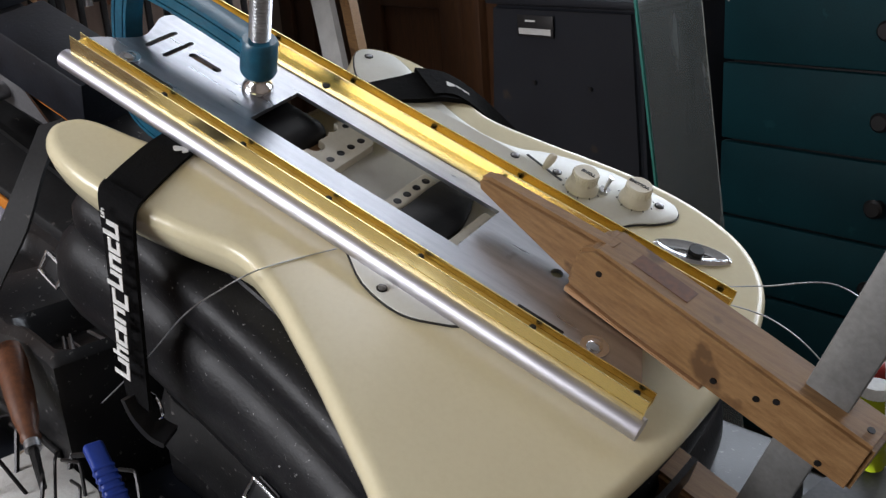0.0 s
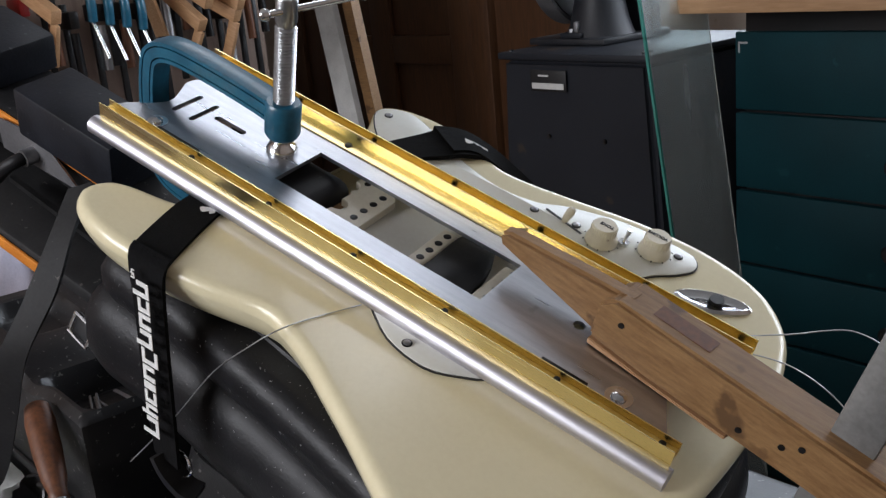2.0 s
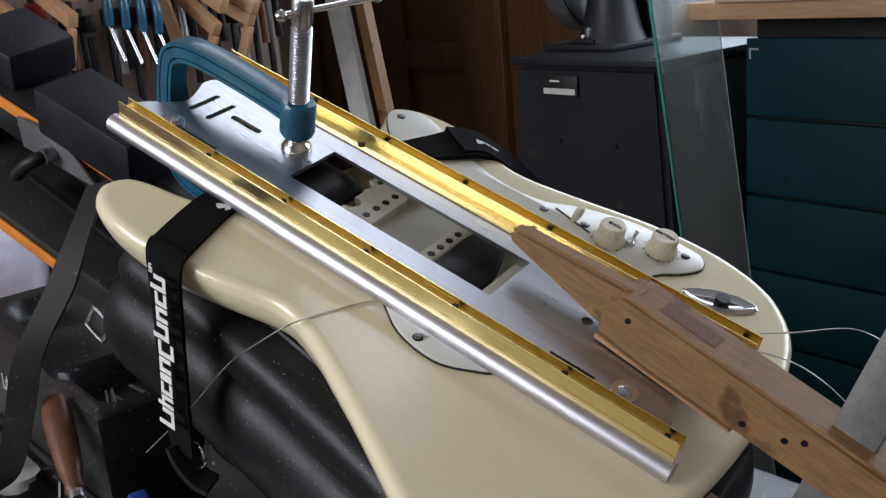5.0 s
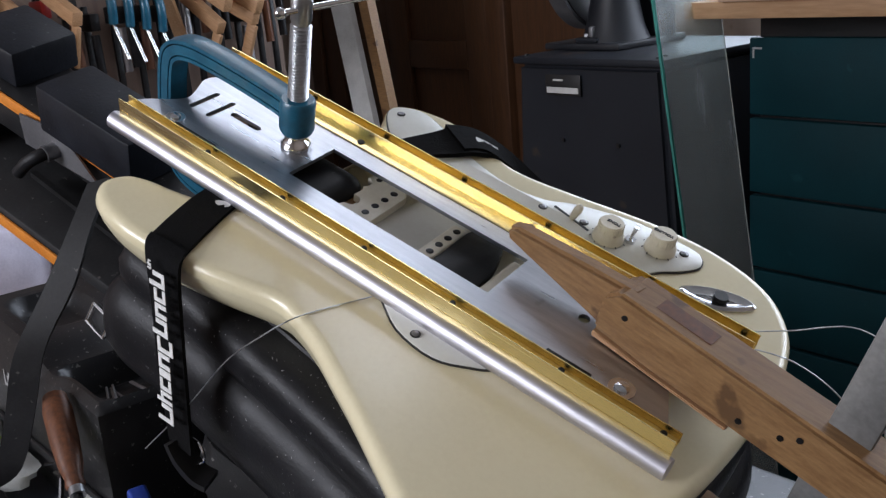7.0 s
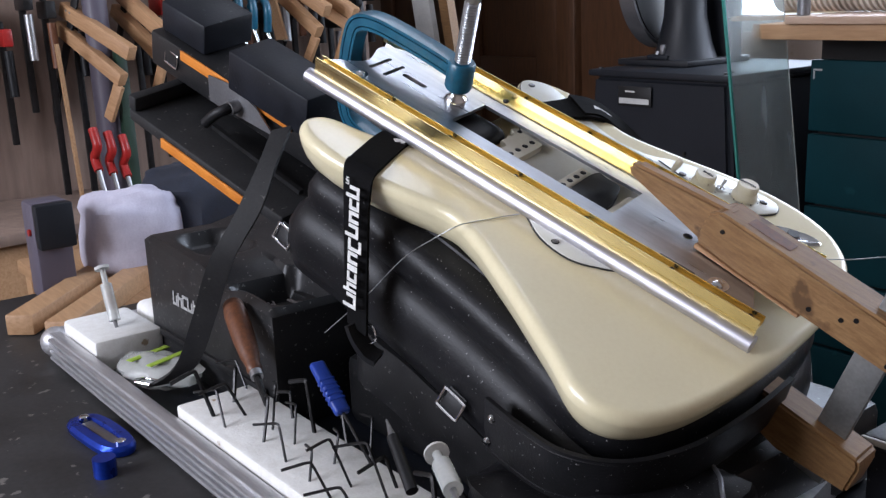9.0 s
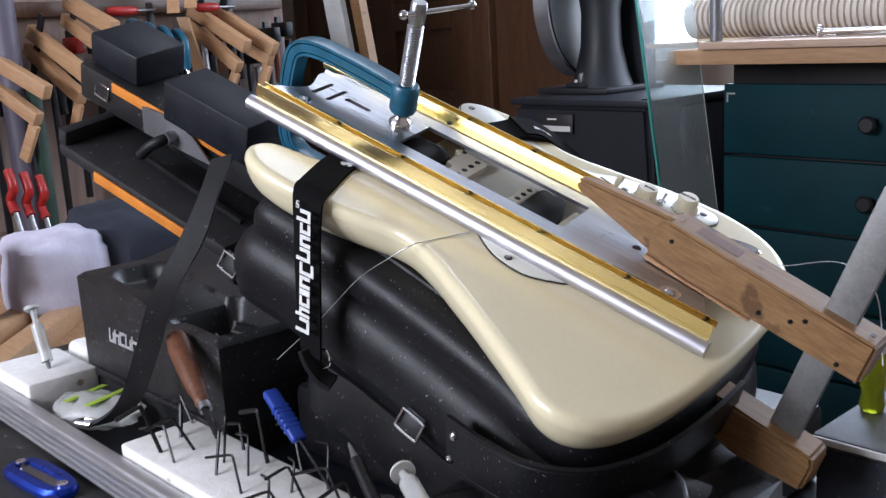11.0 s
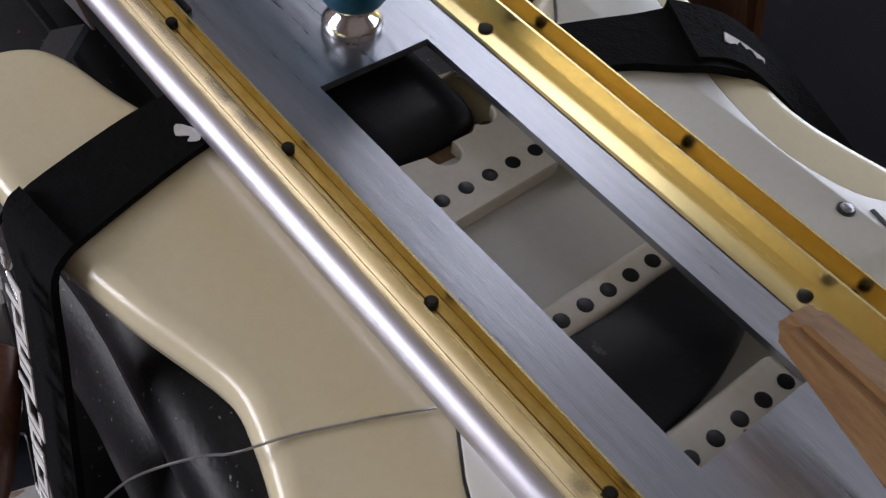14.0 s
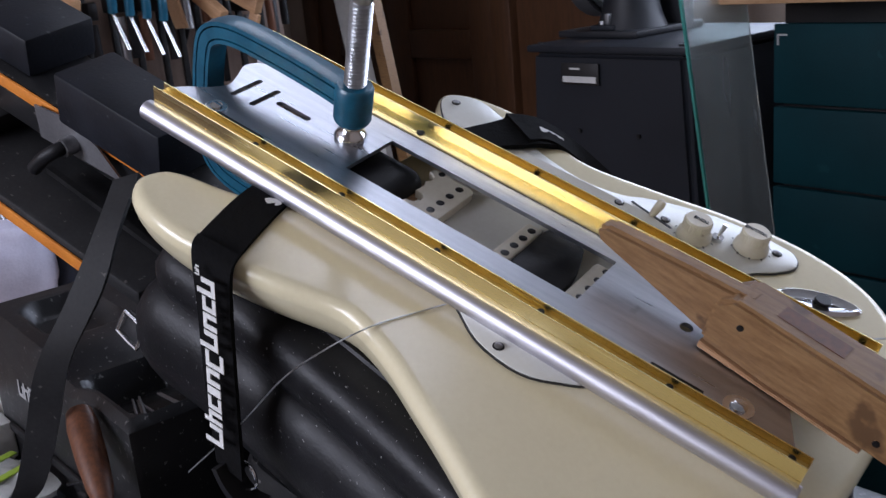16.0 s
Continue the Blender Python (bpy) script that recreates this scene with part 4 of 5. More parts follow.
# long strap hanging from the beam to the case
C = [(-0.244, 0.008, 0.978), (-0.231, -0.029, 0.944), (-0.234, -0.058, 0.899), (-0.256, -0.084, 0.846), (-0.289, -0.086, 0.783), (-0.330, -0.088, 0.716), (-0.376, -0.096, 0.685)]
hanging = thing("hanging_strap", "worn black leather strap hanging from the cradle into the case", "strap", None, C[-1])
side = Vector((0.0125, 0.008, 0.003))
part("leather", ribbon([Vector(c) - side * (0.75 if i < 2 else 1.0) for i, c in enumerate(C)], [Vector(c) + side * (0.75 if i < 2 else 1.0) for i, c in enumerate(C)], 0.004), DUSTY, hanging, "creased black leather")
part("end_ring", sweep(spline([(C[-1][0] - 0.004, C[-1][1] - 0.01, C[-1][2] + 0.002), (C[-1][0] - 0.024, C[-1][1] - 0.016, C[-1][2] + 0.004), (C[-1][0] - 0.030, C[-1][1] + 0.002, C[-1][2]), (C[-1][0] - 0.008, C[-1][1] + 0.006, C[-1][2])], 5, False), ring(0.0018, 8)), CHROME, hanging)

# ---------------------------------------------------------------- bench and open case
BT = 0.645
bench = thing("workbench", "dark worn workbench top on wooden legs", "workbench", BENCH, (0, 0, FOOT_Z))
part("bench_top", block(-1.0, 0.62, -0.62, 0.36, BT - 0.05, BT, 0.003), MAT, bench, "dark worn bench top")
for x, y in ((-0.95, -0.58), (0.55, -0.58), (-0.95, 0.30), (0.55, 0.30)):
    part("leg", block(x - 0.04, x + 0.04, y - 0.04, y + 0.04, FOOT_Z, BT - 0.0502, 0.004), PINE, bench)

case = thing("tool_case", "open flat tool case with ribbed aluminium edges, on the bench", "case", BENCH, (-0.1, -0.1, BT))
part("case_floor", block(-0.640, 0.36, -0.205, 0.32, BT + 0.001, BT + 0.010), NAVYSHEET, case, "dark lining")
front = part("front_edge", block(-0.640, 0.36, -0.222, -0.206, BT + 0.001, 0.684, 0.002), EDGEALU, case, "ribbed aluminium edge")
for k in range(4):
    z = 0.651 + 0.0085 * k
    part("rib", block(-0.622, 0.355, -0.2290, -0.2215, z, z + 0.0042, 0.0012), EDGEALU, front)
part("side_edge", block(-0.656, -0.6405, -0.222, 0.32, BT + 0.001, 0.684, 0.002), EDGEALU, case, "aluminium edge")
corner = bmesh.new()
bmesh.ops.create_uvsphere(corner, u_segments=18, v_segments=10, radius=0.021, matrix=Matrix.Translation((-0.645, -0.212, 0.667)) @ Matrix.Diagonal((1, 1, 1, 1)))
part("corner_cap", corner, EDGEALU, case, "rounded metal corner cap")

# moulded tool box in the case
FY = -0.112
box = thing("tool_tray_box", "black moulded tool box with open trays, in the case", "tool box", BENCH, (-0.37, 0.0, 0.655))


def moulded_box(x0, x1, y0, y1, foot):
    """A moulded box: a rounded rim with two shallow trays and a deep well sunk into its top."""
    def sunk(x, y, cx, cy, hx, hy, r, soft_edge):
        qx, qy = max(abs(x - cx) - hx + r, 0.0), max(abs(y - cy) - hy + r, 0.0)
        d = math.hypot(qx, qy) - r + min(max(abs(x - cx) - hx + r, abs(y - cy) - hy + r), 0.0)
        t = min(max(-d / soft_edge, 0.0), 1.0)
        return t * t * (3 - 2 * t)

    def top(x, y):
        u = (x - x0) / (x1 - x0)
        z = 0.822 - 0.028 * u - 0.014 * math.exp(-((x + 0.312) / 0.035) ** 2) * (1 if y < -0.02 else 0.3)
        z += 0.022 * min(max((y + 0.02) / 0.10, 0), 1) * min(max((-0.36 - x) / 0.10, 0), 1)
        z -= 0.020 * sunk(x, y, -0.445, -0.050, 0.058, 0.040, 0.030, 0.014)
        z -= 0.031 * sunk(x, y, -0.254, -0.052, 0.064, 0.050, 0.020, 0.010)
        z -= 0.120 * sunk(x, y, -0.285, 0.062, 0.090, 0.050, 0.030, 0.010)
        e = min(x - x0, x1 - x, y - y0, y1 - y)
        return z - 0.007 * max(1 - e / 0.008, 0) ** 2
    nx, ny = 84, 64
    edge = lambda k, n, a, b: a + (b - a) * (0.5 - 0.5 * math.cos(math.pi * k / n) if k in (0, 1, n - 1, n) else k / n)
    bm = bmesh.new()
    grid = [[bm.verts.new((edge(i, nx, x0, x1), edge(j, ny, y0, y1), 0)) for j in range(ny + 1)] for i in range(nx + 1)]
    for row in grid:
        for v in row:
            v.co.z = top(v.co.x, v.co.y)
    for i in range(nx):
        for j in range(ny):
            bm.faces.new((grid[i][j], grid[i + 1][j], grid[i + 1][j + 1], grid[i][j + 1]))
    rim = [grid[i][0] for i in range(nx)] + [grid[nx][j] for j in range(ny)] + [grid[i][ny] for i in range(nx, 0, -1)] + [grid[0][j] for j in range(ny, 0, -1)]
    low = [bm.verts.new((v.co.x, v.co.y, foot)) for v in rim]
    for k in range(len(rim)):
        bm.faces.new((rim[k], low[k], low[(k + 1) % len(rim)], rim[(k + 1) % len(rim)]))
    bm.faces.new(low)
    return bm


front_panel = part("body", moulded_box(-0.530, -0.182, FY, 0.120, 0.656), PLASTIC, box, "black moulded body with sunk trays")
part("front_ridge", block(-0.500, -0.205, FY - 0.005, FY - 0.0002, 0.690, 0.700, 0.002), PLASTIC, front_panel)
printed_mark([(0.014, 0), (0.013, 0), (0.014, 0), (0.015, 0), (0.015, 0)], 0.0185, Matrix.Translation((-0.452, FY - 0.0008, 0.743)) @ Matrix.Rotation(radians(90), 4, "X"), GREYPRINT, front_panel, "faint grey printed mark")
rng = random.Random(4)
nails = []
for k in range(7):
    a = radians(-8 + rng.uniform(-16, 12))
    x, y = -0.268 + rng.uniform(-0.008, 0.008), -0.058 + rng.uniform(-0.018, 0.018)
    d = Vector((math.cos(a), math.sin(a), 0.02))
    p = Vector((x, y, 0.7715 + 0.002 * (k % 3)))
    nail = thing("wood_screw", "long steel screw lying in the tray", "screw", BENCH, p, group="screws in the tray")
    part("shank", rod(p, p + d * 0.052, 0.0012, n=8), STEEL, nail)
    part("head", rod(p + d * 0.052, p + d * 0.055, 0.0013, r2=0.0032, n=10), STEEL, nail)
solo("cork_piece", block(-0.020, 0.020, -0.005, 0.005, 0, 0.008, 0.003, m=Matrix.Rotation(radians(-40), 4, "Z")), CORK, "small pale cork strip in the tray", "cork", BENCH @ pose(-0.216, -0.030, 0.7702))

# foam blocks with keys standing in them
solo("foam_block", block(-0.248, 0.150, -0.203, -0.113, 0.656, 0.694, 0.004), FOAM, "white foam block stuck full of hex keys", "foam", BENCH)
solo("foam_block", block(-0.630, -0.500, -0.204, -0.112, 0.656, 0.700, 0.006), FOAM, "white foam block holding a syringe", "foam", BENCH)
solo("foam_block", block(-0.636, -0.535, -0.100, 0.02, 0.656, 0.705, 0.012, 3), FOAM, "white foam block in the case corner", "foam", BENCH)


def hex_key(x, y, lean, azimuth, long, short, r):
    a, b = radians(lean), radians(azimuth)
    up = Vector((math.sin(a) * math.cos(b), math.sin(a) * math.sin(b), math.cos(a)))
    out = Vector((math.cos(b + 0.6), math.sin(b + 0.6), -0.25)).normalized()
    p = Vector((x, y, 0.684))
    key = thing("hex_key", "blackened steel hex key standing in the foam", "hex key", BENCH, p, group="keys in the foam")
    top = p + up * long
    part("key", sweep([p, p + up * (long - 0.008)] + spline([top - up * 0.006, top - up * 0.001 + out * 0.001, top + out * 0.007], 4, False) + [top + out * short], ring(r, 6), up=(0.3, 0.8, 0.1)), DARKSTEEL, key)


rng = random.Random(11)
for k in range(22):
    x = -0.226 + 0.0165 * k + rng.uniform(-0.006, 0.006)
    hex_key(x, -0.125 - 0.030 * (k % 3) + rng.uniform(-0.006, 0.006), rng.uniform(14, 46), rng.uniform(120, 240), rng.uniform(0.036, 0.066), rng.uniform(0.020, 0.034), rng.choice((0.0014, 0.0018, 0.0024)))

# chisel with a turned handle, leaning in the case
top, foot = Vector((-0.252, -0.124, 0.792)), Vector((-0.126, -0.157, 0.728))
axis = (foot - top).normalized()
chisel = thing("chisel", "chisel with a turned reddish wooden handle, stuck in the foam", "chisel", BENCH, foot)
m = Matrix.Translation(top) @ axis.to_track_quat("Z", "Y").to_matrix().to_4x4()
part("handle", turned([(0.006, 0.0), (0.0110, 0.004), (0.0130, 0.020), (0.0125, 0.055), (0.0105, 0.085), (0.0075, 0.100), (0.0085, 0.106), (0.0065, 0.110)], m, 20), CHISEL, chisel, "reddish turned handle")
part("ferrule", turned([(0.0068, 0.110), (0.0068, 0.118)], m, 16), STEEL, chisel)
part("blade", rod(top + axis * 0.118, top + axis * ((foot - top).length + 0.012), 0.0042, r2=0.0028, n=8), DARKSTEEL, chisel)

# blue handled driver
top, foot = Vector((-0.044, -0.140, 0.782)), Vector((0.010, -0.146, 0.750))
axis = (foot - top).normalized()
driver = thing("blue_handled_driver", "small driver with a ribbed blue plastic handle, in the foam", "screwdriver", BENCH, foot)
m = Matrix.Translation(top) @ axis.to_track_quat("Z", "Y").to_matrix().to_4x4()
L = (foot - top).length
part("handle", block(-0.0075, 0.0075, -0.0042, 0.0042, 0, L, 0.003, 3, m=m), BLUEPLASTIC, driver, "blue plastic handle")
part("grip_ribs", (lambda g: [block(-0.0080, 0.0080, -0.0047, 0.0047, L * 0.35 + 0.006 * k, L * 0.35 + 0.003 + 0.006 * k, 0.001, bm=g, m=m) for k in range(5)][0])(bmesh.new()), BLUEPLASTIC, driver)
part("shaft", rod(foot, foot + axis * 0.06, 0.0016, n=8), DARKSTEEL, driver)

# thin tools at the front of the case
p, q = Vector((0.109, -0.165, 0.782)), Vector((0.169, -0.185, 0.749))
probe = thing("black_probe", "thin black probe tool leaning in the foam", "probe", BENCH, q)
part("grip", rod(p + (q - p) * 0.25, q, 0.0052, n=12), RUBBER, probe)
part("tip", rod(p, p + (q - p) * 0.25, 0.0008, r2=0.0035, n=8), STEEL, probe)
for (pp, qq) in (((0.175, -0.165, 0.777), (0.234, -0.190, 0.767)), ((-0.586, -0.155, 0.775), (-0.535, -0.160, 0.686))):
    p, q = Vector(pp), Vector(qq)
    d = q - p
    syringe = thing("syringe", "clear plastic syringe standing in the foam", "syringe", BENCH, q)
    part("plunger", rod(p, p + d * 0.04, 0.0100, n=16), PAPER, syringe)
    part("plunger_rod", rod(p + d * 0.04, p + d * 0.25, 0.0040, n=10), CLEARBAG, syringe)
    part("barrel", rod(p + d * 0.25, p + d * 0.75, 0.0078, n=16), CLEARBAG, syringe)
    part("needle", rod(p + d * 0.75, q, 0.0030, r2=0.0010, n=8), STEEL, syringe)
# plastic bag
bag = bmesh.new()
bmesh.ops.create_uvsphere(bag, u_segments=24, v_segments=12, radius=1.0)
for v in bag.verts:
    k = 1 + 0.22 * noise.noise(v.co * 2.3)
    v.co = Vector((v.co.x * 0.066 * k, v.co.y * 0.036 * k, 0.022 + v.co.z * 0.020 * k))
bag_top = thing("plastic_bag", "clear plastic bag with lime green strips, in the case", "bag", BENCH @ pose(-0.405, -0.160, 0.6565, 0, 0, 18))
part("film", bag, CLEARBAG, bag_top, "crumpled clear film")
for x in (-0.02, 0.016):
    part("strip", block(x, x + 0.010, -0.030, 0.030, 0.040, 0.0415, 0.0005), LIME, bag_top, "lime green strip")

# blue winding tool on the bench
tool = thing("blue_multitool", "blue anodised folding tool lying on the bench", "multitool", BENCH @ pose(-0.325, -0.262, BT, 0, 0, 5))
ovals = spline([(-0.052, -0.007, 0.011), (-0.036, -0.014, 0.012), (0.036, -0.014, 0.012), (0.054, -0.004, 0.011), (0.046, 0.010, 0.011), (0.0, 0.014, 0.012), (-0.046, 0.011, 0.011)], 5)
part("body", sweep(ovals + ovals[:1], [(-0.007, -0.010), (0.007, -0.010), (0.008, -0.004), (0.005, 0.001), (-0.005, 0.001), (-0.008, -0.004)]), BLUEANO, tool, "blue anodised frame")
for x in (-0.046, 0.048):
    part("pivot", turned([(0.006, 0.010), (0.006, 0.0145), (0.004, 0.016)], Matrix.Translation((x, 0.0, 0)), 14), CHROME, tool)
part("blade", block(-0.040, 0.042, -0.006, 0.006, 0.004, 0.010, 0.001), STEEL, tool)
solo("steel_socket", rod((0, 0, 0), (0, 0, 0.020), 0.012, n=18), BLUEANO, "small blue anodised socket on the bench", "socket", BENCH @ pose(-0.236, -0.290, BT))

# loose strings of the guitar
for k, pts in enumerate(([(0.117, -0.037, -0.024), (0.107, -0.057, -0.025), (0.098, -0.079, -0.025), (0.093, -0.094, -0.026), (0.079, -0.101, -0.043), (0.060, -0.117, -0.070), (0.036, -0.132, -0.122), (0.004, -0.148, -0.182)],
                         [(0.322, 0.118, -0.021), (0.350, 0.135, -0.012), (0.388, 0.152, 0.004), (0.425, 0.150, -0.008), (0.458, 0.125, -0.055)],
                         [(0.328, 0.104, -0.020), (0.365, 0.114, -0.018), (0.405, 0.114, -0.028), (0.448, 0.102, -0.052)],
                         [(0.330, 0.094, -0.020), (0.368, 0.100, -0.021), (0.405, 0.096, -0.034), (0.446, 0.084, -0.058)])):
    solo("guitar_string", sweep(spline(pts, 8, False), ring(0.00050 if k else 0.0005, 6)), STEELBRIGHT, "loose thin steel guitar string", "string", TILTED, group="loose strings")

# ---------------------------------------------------------------- machine on its grey stand
stand = thing("machine_stand", "dark grey painted steel machine stand with a small label", "stand", ROOM, (-0.79, 1.42, FLOOR_Z))
bm = bmesh.new()
lo = [bm.verts.new(p) for p in ((-1.03, 1.17, FLOOR_Z), (-0.50, 1.17, FLOOR_Z), (-0.50, 1.68, FLOOR_Z), (-1.03, 1.68, FLOOR_Z))]
hi = [bm.verts.new(p) for p in ((-1.000, 1.20, 0.868), (-0.588, 1.20, 0.868), (-0.588, 1.62, 0.868), (-1.000, 1.62, 0.868))]
for k in range(4):
    bm.faces.new((lo[k], lo[(k + 1) % 4], hi[(k + 1) % 4], hi[k]))
bm.faces.new(lo[::-1])
bm.faces.new(hi)
bmesh.ops.bevel(bm, geom=bm.edges[:], offset=0.012, segments=3, affect="EDGES")
part("cabinet", bm, GREY, stand, "dark grey tapered steel cabinet")
part("top_plate", block(-1.008, -0.580, 1.192, 1.630, 0.866, 0.882, 0.004), GREY, stand, "worn top plate")
lab = part("label", block(-0.905, -0.800, 1.1905, 1.1935, 0.800, 0.846, 0.001), INK, stand, "black maker's plate with a white strip")
part("label_strip", block(-0.900, -0.806, 1.1890, 1.1903, 0.805, 0.818), PAPER, lab)
part("label_strip", block(-0.880, -0.850, 1.1890, 1.1903, 0.832, 0.836), PAPER, lab)
for x in (-0.86, -0.70):
    part("bolt", rod((x, 1.196, 0.700), (x, 1.190, 0.700), 0.005, n=10), DARKSTEEL, stand)
for x, y in ((-0.985, 1.215), (-0.605, 1.215), (-0.62, 1.25)):
    part("bolt", rod((x, y, 0.882), (x, y, 0.886), 0.006, n=8), DARKSTEEL, stand)

sander = thing("disc_sander", "old grey disc sander on a dark steel stand", "sander", ROOM, (-0.85, 1.4, 0.882))
part("foot_plate", block(-1.03, -0.80, 1.32, 1.56, 0.8825, 0.898, 0.004), DARKGREY, sander)
col = [(0.100, 0.898), (0.085, 0.93), (0.066, 1.00), (0.062, 1.08), (0.075, 1.16), (0.10, 1.22)]
part("column", turned(col, Matrix.Translation((-0.885, 1.41, 0)) @ Matrix.Diagonal((0.8, 0.8, 1, 1)), 28), DARKGREY, sander, "cast column")
part("motor", rod((-0.94, 1.455, 1.24), (-0.82, 1.48, 1.24), 0.11, n=32), DARKGREY, sander)
part("disc_rim", rod((-1.006, 1.4414, 1.125), (-0.967, 1.45, 1.125), 0.205, n=56), SHEET, sander, "pale worn rim")
part("disc", rod((-0.968, 1.4498, 1.125), (-0.963, 1.4509, 1.125), 0.196, n=56), BLACKPAINT, sander, "round disc guard")
part("foot_bracket", block(-0.935, -0.870, 1.325, 1.365, 0.8985, 0.910, 0.003), GREY, sander)
part("foot_lug", block(-0.898, -0.885, 1.330, 1.360, 0.910, 0.935, 0.004), SHEET, sander)
part("foot_bolt", rod((-0.915, 1.345, 0.910), (-0.915, 1.345, 0.918), 0.008, n=6), STEEL, sander)
part("side_panel", block(-0.900, -0.800, 1.485, 1.525, 0.8825, 1.40, 0.006), DARKGREY, sander, "dark rear housing")

# ---------------------------------------------------------------- glass sheets leaning behind
g0, g1 = Vector((-0.547, 1.100, 1.165)), Vector((-0.481, 1.100, 0.697))
foot = g1 + (g1 - g0).normalized() * ((g1.z - FLOOR_Z) / ((g0 - g1).normalized().z))
head = g0 + (g0 - g1) * 0.25
lean = Vector((-0.01, 0.21, 0.0))
sheet = thing("glass_sheet", "large greenish glass sheet leaning beside the machine stand", "glass", ROOM, foot)


def quad_solid(p, u, v, n, bm=None):
    bm = bm or bmesh.new()
    a = [bm.verts.new(p + x + d) for d in (Vector(), n) for x in (Vector(), u, u + v, v)]
    for f in ((0, 1, 2, 3), (7, 6, 5, 4), (0, 4, 5, 1), (1, 5, 6, 2), (2, 6, 7, 3), (3, 7, 4, 0)):
        bm.faces.new([a[k] for k in f])
    return bm


normal = lean.cross(head - foot).normalized()
pane = part("pane", quad_solid(foot, lean, head - foot, normal * 0.005), GLASS, sheet, smooth=False)
pane.visible_shadow = False
part("cut_edge", quad_solid(foot - lean.normalized() * 0.006, lean.normalized() * 0.0055, head - foot, normal * 0.005), GLASSEDGE, sheet, "bright green cut edge", smooth=False)
solo("dark_board", block(-1.80, -1.35, 1.915, 1.943, FLOOR_Z, 1.95, 0.003), DARKWOOD, "tall dark stained board standing against the wall", "board", ROOM, smooth=False)
# added sheet: gives the glass the pale tone of its reflections
solo("pale_backing", quad_solid(Vector((-0.56, 1.72, FLOOR_Z)), Vector((0.50, 0.0, 0)), Vector((0.0, 0.16, 1.00)), Vector((0, 0.018, 0))), CLOTH, "pale grey sheet added behind the glass to stand in for its pale reflections", "board", ROOM, smooth=False)

# ---------------------------------------------------------------- drawer cabinet with a bench board on it
CX0, CX1, CY = -0.520, 0.62, 1.40
chest = thing("drawer_cabinet", "dark teal painted drawer cabinet with black round knobs", "cabinet", ROOM, (0.05, 1.65, FLOOR_Z))
part("carcass", block(CX0 + 0.012, CX1, CY + 0.020, 1.90, FLOOR_Z + 0.001, 0.958, 0.003), BLACKPAINT, chest, "black carcass")
z1 = 0.904
for k in range(6):
    z0 = z1 - 0.159
    for x0, x1 in ((CX0, 0.045), (0.060, CX1)):
        d = part("drawer", block(x0, x1, CY, CY + 0.0195, z0, z1, 0.004), TEAL, chest, "dark teal drawer front")
        c = x0 + 0.352 if x0 < 0 else x0 + 0.28
        part("knob", turned([(0.012, 0.0), (0.010, 0.010), (0.017, 0.018), (0.019, 0.026), (0.014, 0.031)], Matrix.Translation((c, CY, z0 + 0.078)) @ Matrix.Rotation(radians(90), 4, "X"), 20), BLACKPAINT, d, "black round knob")
        if k == 0 and x0 < 0:
            part("corner_mark", block(x0 + 0.008, x0 + 0.030, CY - 0.0006, CY - 0.0001, z1 - 0.024, z1 - 0.020), GREYPRINT, d)
            part("corner_mark", block(x0 + 0.008, x0 + 0.012, CY - 0.0006, CY - 0.0001, z1 - 0.042, z1 - 0.0245), GREYPRINT, d)
    z1 = z0 - 0.007

top = thing("bench_board", "thick plywood bench board laid over the drawer cabinet", "board", ROOM, (0.05, 1.55, 0.958))
part("lower_board", block(-0.545, 0.72, 1.215, 1.90, 0.9585, 0.990, 0.002), PINE, top, "thick pine board")
part("upper_board", block(-0.455, 0.72, 1.200, 1.90, 0.9905, 1.006, 0.002), BENCHTOP, top, "plywood top")
solo("thin_batten", block(-0.17, 0.10, -0.020, 0.020, 0, 0.010, 0.001, m=Matrix.Rotation(radians(28), 4, "Z")), PINE, "thin wooden batten on the bench board", "batten", ROOM @ pose(-0.55, 1.43, 0.9905))
hose = thing("dust_hose", "fat ribbed beige dust hose lying on the bench board", "hose", ROOM, (0.1, 1.5, 1.006))
prof = [(0.034, -0.60)]
x = -0.595
while x < 0.62:
    prof += [(0.049, x), (0.049, x + 0.006), (0.0425, x + 0.0075), (0.0425, x + 0.0125)]
    x += 0.014
prof += [(0.030, 0.63)]
part("hose", turned(prof, Matrix.Translation((0, 1.42, 1.0555)) @ Matrix.Rotation(radians(90), 4, "Y"), 28), HOSE, hose)
part("cuff", turned([(0.046, 0.0), (0.0515, 0.002), (0.0515, 0.030), (0.046, 0.032)], Matrix.Translation((-0.612, 1.42, 1.0575)) @ Matrix.Rotation(radians(90), 4, "Y"), 28), HOSE, hose, "smooth end cuff")
solo("steel_pole", rod((-0.437, 1.24, 1.0065), (-0.437, 1.24, 1.9), 0.013, n=20), SHEET, "grey steel tube standing on the bench board", "pole", ROOM)
cl = thing("small_clamp", "small chrome clamp lying on the bench board", "clamp", ROOM @ pose(-0.17, 1.28, 1.0065, 0, 0, 6))
part("frame", sweep(spline([(-0.02, 0, 0.006), (0.01, 0.01, 0.008), (0.05, 0.03, 0.010), (0.10, 0.03, 0.010), (0.14, 0.0, 0.008)], 5, False), [(-0.006, -0.005), (0.006, -0.005), (0.006, 0.005), (-0.006, 0.005)]), CHROME, cl)
part("screw", rod((-0.05, -0.005, 0.012), (0.10, -0.002, 0.012), 0.005, n=12), CHROME, cl)
part("pad", rod((-0.052, -0.005, 0.0125), (-0.046, -0.005, 0.0125), 0.0125, n=16), CHROME, cl)
